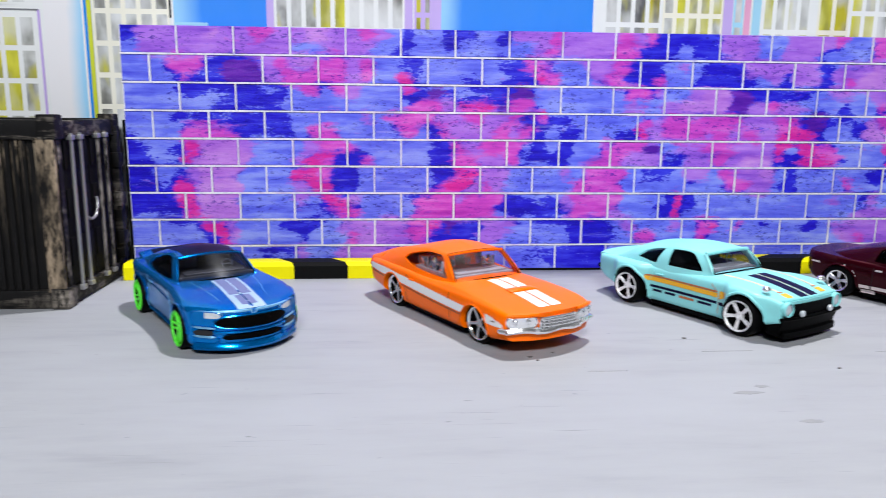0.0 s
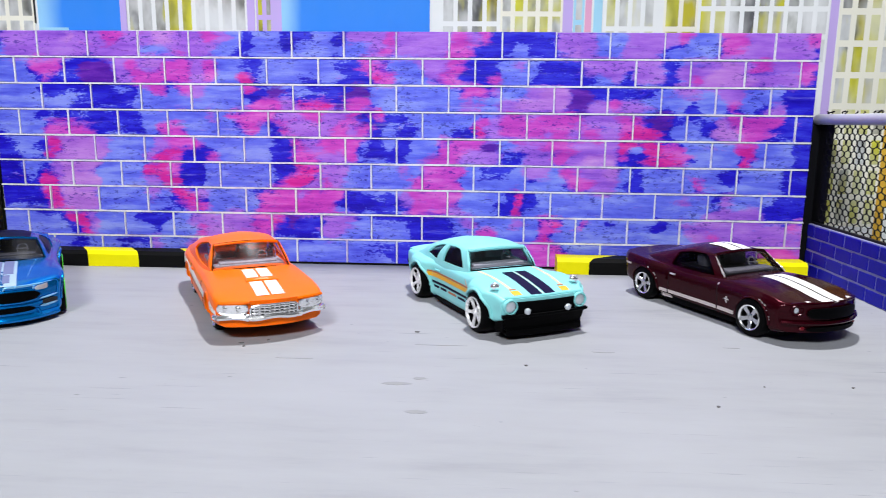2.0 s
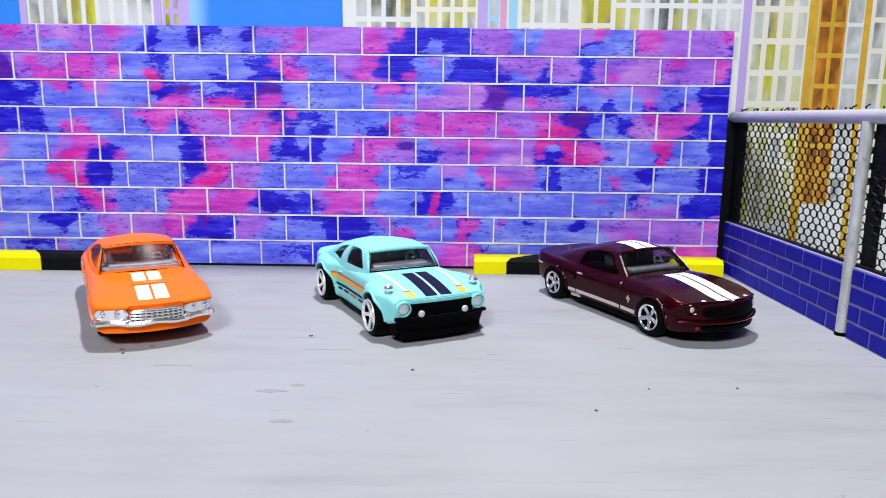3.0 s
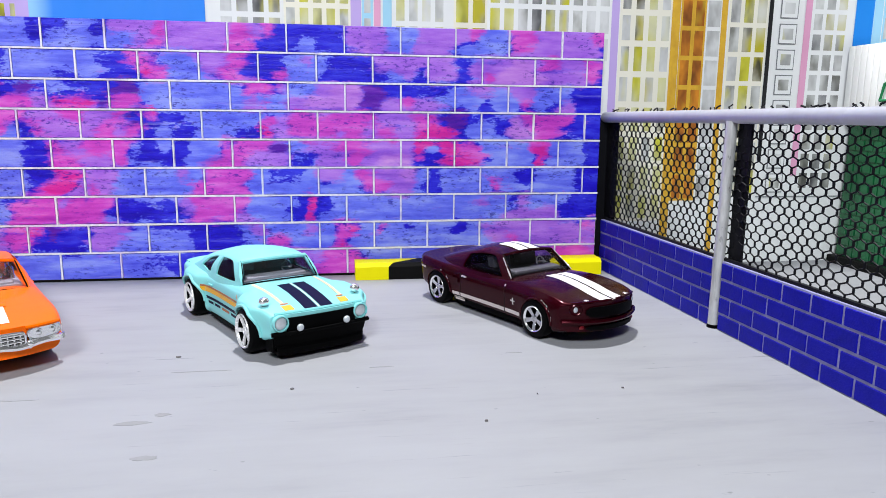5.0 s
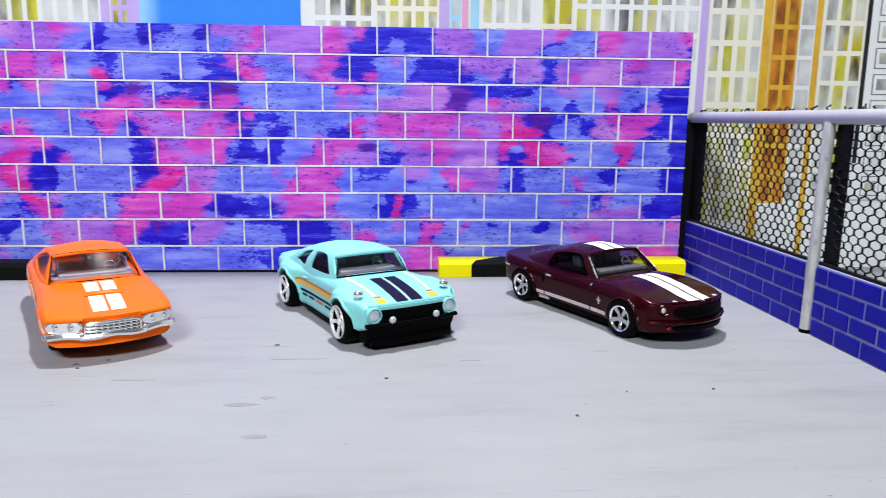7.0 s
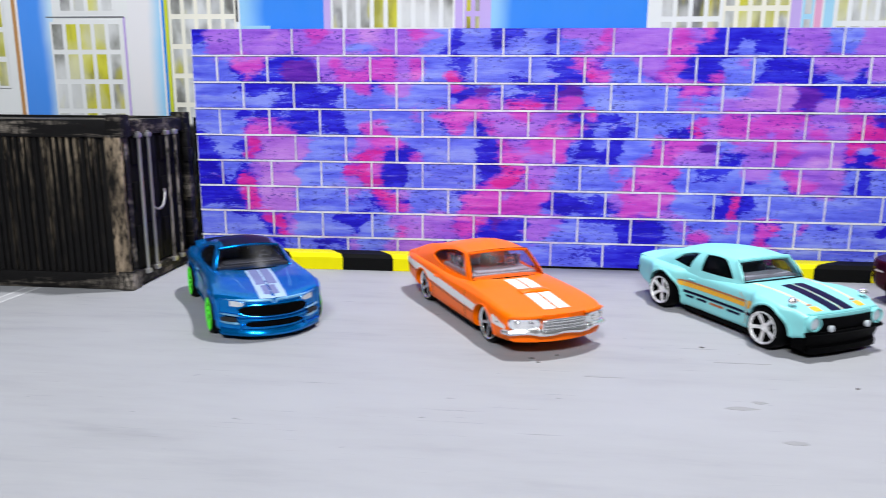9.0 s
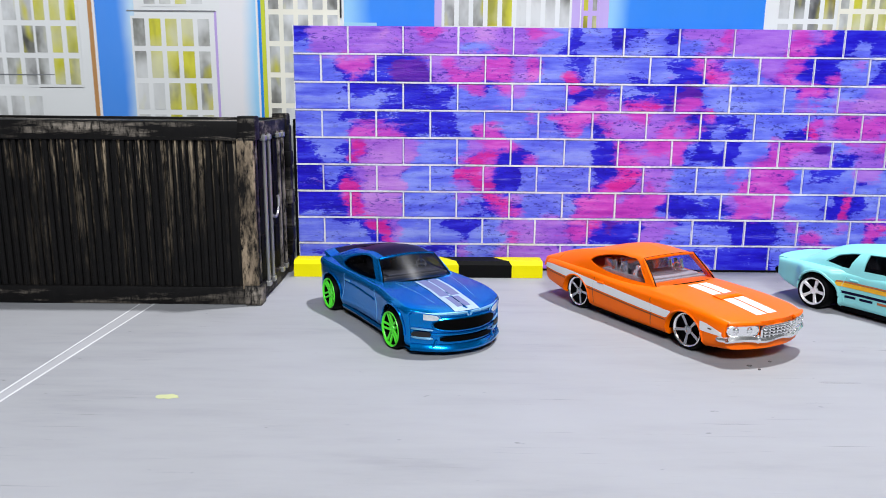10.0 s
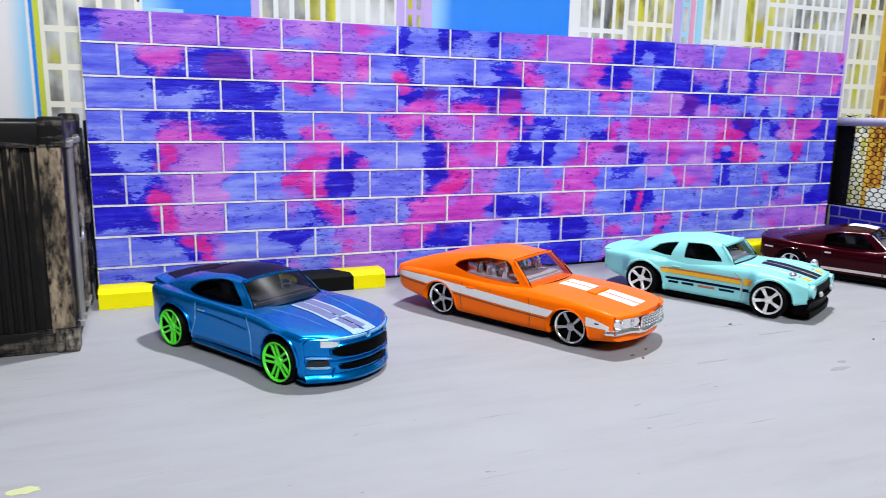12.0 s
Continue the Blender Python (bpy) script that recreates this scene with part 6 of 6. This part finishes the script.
for a, b in ((-4.0, -0.35), (0.35, 4.0)):
    part("bonnet_stripe", sh.on_top(15.2, 37.0, a, b, 0.06, 24), WHITESTRIPE, car, "white racing stripe on the bonnet")
    grid = []
    for i in range(45, last + 1, 2):
        row = []
        for k in range(5):
            y = a + (b - a) * k / 4
            p0 = high[i]
            q = 1 - (y / p0.y) ** 2
            z = across(i, 7)
            row.append(Vector((z.x, y * MM, (p0.z * (1 - q)) * MM + z.z * q + 0.12 * MM)))
        grid.append(row)
    part("roof_stripe", sheet(grid, 0.04 * MM), WHITESTRIPE, car, "white racing stripe on the roof")
for s in (-1, 1):
    for xa, xb in ((-15.5, -12.2), (-11.7, 8.8), (9.3, 15.8)):
        part("sill_stripe", sh.on_side(xa, xb, lambda x: 4.3, lambda x: 5.4, s, n=20), CREAMBAR, car, "pale cream sill stripe")
    part("sill_patch", sh.on_side(-15.2, -10.8, lambda x: 2.6, lambda x: 3.9, s, n=6), CREAMBAR, car, "pale patch below the sill stripe")
    part("printed_bar", sh.on_side(-33.5, -29.4, lambda x: 10.3 - 0.02 * x - 0.6, lambda x: 10.9 - 0.02 * x - 0.6, s, n=6), CREAMBAR, car, "small pale mark on the rear wing")
    part("wing_badge", sh.on_side(12.7, 13.2, lambda x: 7.1, lambda x: 9.1, s, n=3), CHIP, car, "worn silver wing badge")
    part("wing_badge", sh.on_side(12.1, 13.9, lambda x: 8.0, lambda x: 8.4, s, 0.11, n=5, m=2), CHIP, car, "worn silver wing badge")
    panel_line(sh, [(8.8, 11.6), (9.2, 8.0), (9.0, 3.4)], SEATBLACK, car, side=s, r=0.10)
    panel_line(sh, [(-11.4, 11.8), (-11.6, 8.0), (-12.0, 3.6)], SEATBLACK, car, side=s, r=0.10)
    part("door_handle", tube([sh.place(x, s * (sh.side_y(x, 10.9) + 0.25), 10.9) for x in (-10.6, -10, -9.2, -8.6)], 0.3 * MM, 6), CHIP, car, "worn silver door handle")
    rngc = random.Random(31)
    for k in range(22):
        xc, zc, r = maroon["arches"][0 if k < 7 else 1]
        g = radians(rngc.uniform(28, 110) if k < 7 else rngc.uniform(8, 70))
        x, z, q = xc + (r + rngc.uniform(0.3, 0.9)) * math.cos(g), zc + (r + rngc.uniform(0.3, 0.9)) * math.sin(g), rngc.uniform(0.10, 0.30)
        if k > 18:
            x, z = 9.3 + rngc.uniform(-0.4, 0.4), 12.0 + rngc.uniform(-0.5, 0.3)
        part("paint_chip", sh.on_side(x - q, x + q * 0.8, lambda u: z - q * 0.8 + 0.3 * q * math.sin(9 * u), lambda u: z + q * 0.7 + 0.4 * q * math.sin(7 * u), s, 0.10, n=4, m=2), CHIP, car, "bare metal paint chip")
    part("side_scoop", sh.on_side(-15.4, -12.2, lambda x: 8.0 + 0.1 * (x + 15), lambda x: 10.0, s, 0.5, n=6), MAROON, car)
    part("headlight", ball(sh.place(37.2, s * 10.9, 9.7) + Vector((-0.1, 0, 0)) * MM, 0.8 * MM, (0.5, 1, 1)), LAMPGLASS, car, "round milky headlight")
    part("headlight_hood", tube([sh.place(37.2, s * 10.9 + 1.3 * math.cos(a), 9.7 + 1.3 * math.sin(a)) + Vector((-0.05, 0, 0)) * MM for a in (2 * math.pi * k / 16 for k in range(17))], 0.3 * MM, 6), MAROON, car)
    part("indicator_lamp", ball(sh.place(37.2, s * 9.6, 4.9) + Vector((0.2, 0, 0)) * MM, 0.7 * MM, (0.5, 1.3, 0.8)), surface("red_lamp_paint", (0.16, 0.006, 0.010), 0.3, relief=0.0), car, "small red front lamp")
    part("wing_chip", ball(sh.place(35.4, s * 7.6, sh.top_z(35.4, 7.6)), 0.7 * MM, (1.2, 1, 0.35)), CHIP, car, "bare metal paint chip")
    # chipped windscreen pillar
    A, B = low[last], high[last]
    rngp = random.Random(7)
    worn = [A.lerp(B, 0.02 + 0.86 * k / 22) for k in range(23)]
    part("worn_pillar_edge", tube([Vector((p.x - 0.05 + rngp.uniform(-0.1, 0.1), s * (p.y - 0.28), p.z + 0.12)) * MM for p in worn], [(0.10 + 0.34 * rngp.random() * (1 - k / 34)) * MM for k in range(23)], 7), CHIP, car, "paint worn to bare metal along the pillar")
part("grille", nose_oval(sh, 37.2, 0, 9.1, 8.8, 1.45, 0.20, 4.5), BLACKPLASTIC, car, "black oblong grille")
part("lower_intake", nose_oval(sh, 37.2, 0, 4.8, 8.8, 0.6, 0.3, 4.0), BLACKPLASTIC, car, "black lower intake")
part("front_bumper", tube([sh.place(37.2, y, 6.5) + Vector((0.6, 0, 0)) * MM for y in (-14.0 + 28 * k / 22 for k in range(23))], 0.7 * MM, 8, 0.8), MAROON, car, "maroon front bumper bar")
part("bonnet_edge", tube([sh.place(36.8, y, sh.top_z(36.8, y)) for y in range(-12, 13)], 0.4 * MM, 6), MAROON, car)

# ---- bricks of the painted wall, last ----
PAINTMAP = ("DVVVVVUVVMMVVUUVVMVPDLLDDDPDVVVMVVVVMVMDDDDDVVVPPVVVVMPPMMVVVVMM",
            "BVVVVVVVVVVVPPVVVVPBDLLDPPPBPPVMVVVVMMDDDPDDVUVPPVVVBPPBMVVVVVVD",
            "PPPMMMDKKKVMUUMMVMPBBDPLPPPBDMMPLPVVMDDDPVPDDDVVVVVVDVVVUUMMVVMD",
            "PPPBMBDKKKVMMMMMVMPPHBPPBBPBDDHMPPVMMDDMPPDDDDDPVDVVDVMUUUUVVVMD",
            "PPPPDDBBDDBDPMPMVPPPHDKBPBBDKKPLLLLPPMHVPPVUUKKDDDDDPVVPVVPPPDDD",
            "PPPPBPBBBDDDPLLLPPPPPMMVHHHKMMPPPLPPPVPPVUUUUKKVMVVPBPDPPMPDVDDD",
            "PPPDBDDDDBDBPLLLPVPMMMMVVMVVMKHDDPPPPLMVMMMMMMVVVMHKKDDDUMMMMDDD",
            "BPPPMMMMDDBDPMMPLPPBMPDMVVVMVMDPDDPPDDHVMMMVMVMMVHHHDPPDUUMMDDDD",
            "DBPBHUUUVPBPPVMMMPPPPPDDMVMMMBDPDLPMMMMKPVVMMMVVVHPHHMPLPLHPPPDD",
            "DDBBHUUUUPPPVHHDDMPPPPDDMMVVMBDDDPVMMVVVDDVVMVUUUHDHHHDPPPHPPPDD",
            "DDPBVUUUPPPPHHMDDPPPPPDDHHVVLPPPVPMMMPDDDPVVPMVVUPDPPPPPPDPPPDDD",
            "DDDHHUUUPPPPVHHDDPPPPPDHHVMVPPPPPMMMMPPPPPBPPMMVVDDPPPPMPDPPPBDD",
            "DDDHHUUUPPPPVPHHVPPPBMMMVMMMDDBDVMMMMPPPDHDPPPPPPPPPPPVPDVPPBDDD",
            "DBDDHUUUPPPPPDDHHPPPPMMMMMMBDDDDDMMMVPPBDHBPPPPPPPPPBBPPVVVVDDDD",
            "PPPBBHHVPPPDDDPVVVVVMHHKDDVVVPBBBDDDPVPPPVPMHPHPDPPBDPVVVVVVVVMV",
            "PPPPPBHVPPPPDPPPMVVVVMDDDDVVPPPPPDDDDPMMPPPHPPPPPPPPPPPVMVVVVVVM",
            "PBBPPBBPLDDDVPPVVVVVPPPPBPPPBBBBDDDDPPVVVVMMMPPPPPPPPPPPPPVVMMMV",
            "PBBPPBBPLPPBVPPVVVVVPPPPPPPPBBBBDDDDPPVVVMMMMMPPPPPPPPPPPPVVMMMM")
# shares of pale blue, violet and magenta, then of lilac, hot pink and plum, over the deep blue ground
WEIGHT = {"D": (0, 0, 0, 0, 0, 0), "B": (0.36, 0, 0, 0, 0, 0), "P": (1, 0, 0, 0, 0, 0), "L": (1.2, 0, 0, 0.25, 0, 0), "V": (0.5, 1, 0, 0, 0, 0),
          "U": (0, 1, 0, 1, 0, 0), "M": (0, 0.6, 1, 0, 0, 0), "H": (0, 0.2, 0.9, 0, 0.80, 0), "K": (0, 0.4, 0, 0, 0, 0.85)}


def paint_at(x, z):
    """The paints' shares at a place on the wall, blended between the patches that the brush left."""
    wob = noise.noise((x * 140, z * 200, 3.0)), noise.noise((x * 140, z * 200, 9.0))
    u, v = x / 0.005 - 0.5 + 0.45 * wob[0] + 0.5 * noise.noise((x * 45, z * 420, 5.0)), (0.09 - z) / 0.005 - 0.5 + 0.40 * wob[1]
    i, j = math.floor(u), math.floor(v)
    fu, fv = u - i, v - j
    out = [0.0] * 6
    for a, wa in ((i, 1 - fu), (i + 1, fu)):
        for b, wb in ((j, 1 - fv), (j + 1, fv)):
            c = WEIGHT[PAINTMAP[min(max(b, 0), 17)][min(max(a, 0), 63)]]
            for k in range(6):
                out[k] += wa * wb * c[k]
    return out


WALL_X, WALL_H = 0.3162, 0.0898
board = block(0, WALL_X, 0.0008, 0.0046, 0, WALL_H)
rng = random.Random(10)
# raised joints of thick white paint, a little uneven
for r in range(1, 9):
    z, x = WALL_H - 0.01 * r + 0.0002, 0.0
    while x < WALL_X:
        x2 = min(WALL_X, x + rng.uniform(0.006, 0.014))
        h, d = rng.uniform(0.00025, 0.00036), rng.uniform(-0.00006, 0.00006)
        join(board, block(x, x2, d, 0.0009, z - h, z + h))
        x = x2
for r in range(9):
    for k in range(17):
        x = 0.02 * k + (0.01 if r % 2 else 0.0)
        if 0.001 < x < WALL_X - 0.001:
            # towards the net the upright joints are half brushed over
            over = min(1.0, max(0.0, (x - 0.13) / 0.06)) * rng.random()
            h = rng.uniform(0.00023, 0.00033) * (1 - 0.55 * over)
            join(board, block(x - h, x + h, rng.uniform(0.00002, 0.0001) + 0.00022 * over, 0.0009, max(0, WALL_H - 0.01 * (r + 1) + 0.0002), WALL_H - 0.01 * r))
brick_wall = tagged(link_mesh("wall_brick", board, MORTAR), "board wall of bricks brushed blue, violet and pink with white joints", "wall", kind="structure")
part("foot_strip", block(0, WALL_X, -0.0004, 0.0007, 0, 0.0007), BLACK, brick_wall, "dark line along the wall's foot")
# black filler added to darken the slit between container and wall
part("gap_strip", block(-0.0009, -0.00002, 0.0002, 0.0046, 0, 0.0565), BLACK, brick_wall, "added black strip that darkens the gap by the container")


def brick_mesh(x0, x1, z0, z1, rng, painted=True):
    """A shallow brick with a softened edge, its front cut so that the paint can change across it."""
    nx, nz, e, d = (10 if painted else 1), (5 if painted else 1), 0.00022, 0.00004 * rng.random()
    me = bpy.data.meshes.new("brick")
    vs, fs = [], []
    j = lambda: rng.uniform(-0.00009, 0.00009)
    x0, x1, z0, z1 = x0 + j(), x1 + j(), z0 + j(), z1 + j()
    for b in range(nz + 1):
        for a in range(nx + 1):
            vs.append((x0 + e + (x1 - x0 - 2 * e) * a / nx, -d, z0 + e + (z1 - z0 - 2 * e) * b / nz))
    for b in range(nz):
        for a in range(nx):
            q = b * (nx + 1) + a
            fs.append((q, q + 1, q + nx + 2, q + nx + 1))
    ring = [a for a in range(nx + 1)] + [(b + 1) * (nx + 1) + nx for b in range(nz)] + [nz * (nx + 1) + nx - 1 - a for a in range(nx)] + [(nz - 1 - b) * (nx + 1) for b in range(nz - 1)]
    base = len(vs)
    for q in ring:
        x, _, z = vs[q]
        vs.append((x0 if x < x0 + 1.5 * e else x1 if x > x1 - 1.5 * e else x, 0.00045, z0 if z < z0 + 1.5 * e else z1 if z > z1 - 1.5 * e else z))
    n = len(ring)
    for k in range(n):
        fs.append((ring[(k + 1) % n], ring[k], base + k, base + (k + 1) % n))
    me.from_pydata(vs, [], fs)
    if painted:
        first, second = (me.attributes.new(nm, "FLOAT_COLOR", "POINT") for nm in ("paint", "overpaint"))
        for k, v in enumerate(vs):
            w = paint_at(v[0], v[2])
            first.data[k].color, second.data[k].color = (*w[:3], 1), (*w[3:], 1)
    return me


rng = random.Random(11)
for r in range(9):
    z1 = 0.0900 - 0.01 * r
    for k in range(-1, 17):
        x0 = 0.02 * k + (0.01 if r % 2 else 0.0) + 0.0003
        x1 = min(x0 + 0.0194, WALL_X)
        x0 = max(x0, 0.0)
        if x1 - x0 < 0.0015:
            continue
        top = z1 - 0.0003 if r else WALL_H
        me = brick_mesh(x0, x1, max(0.0002, z1 - 0.0097), top, rng)
        me.materials.append(BRUSHED)
        ob = new("brick", me)
        ob.parent, ob.location = brick_wall, (0, 0.00032, 0)

# ---- bricks of the low side walls ----
rng = random.Random(12)
for lw, d0, d1 in low_walls:
    for r in range(4):
        k = -1
        while True:
            a = d0 + 0.01035 * k + (0.0052 if r % 2 else 0.0) + 0.00025
            k += 1
            b = min(a + 0.0098, d1)
            a = max(a, d0)
            if a >= d1 - 0.001:
                break
            if b - a < 0.001:
                continue
            me = brick_mesh(a, b, 0.00015 + 0.00495 * r, 0.00458 + 0.00495 * r, rng, False)
            me.materials.append(NAVY)
            new("brick", me).parent = lw
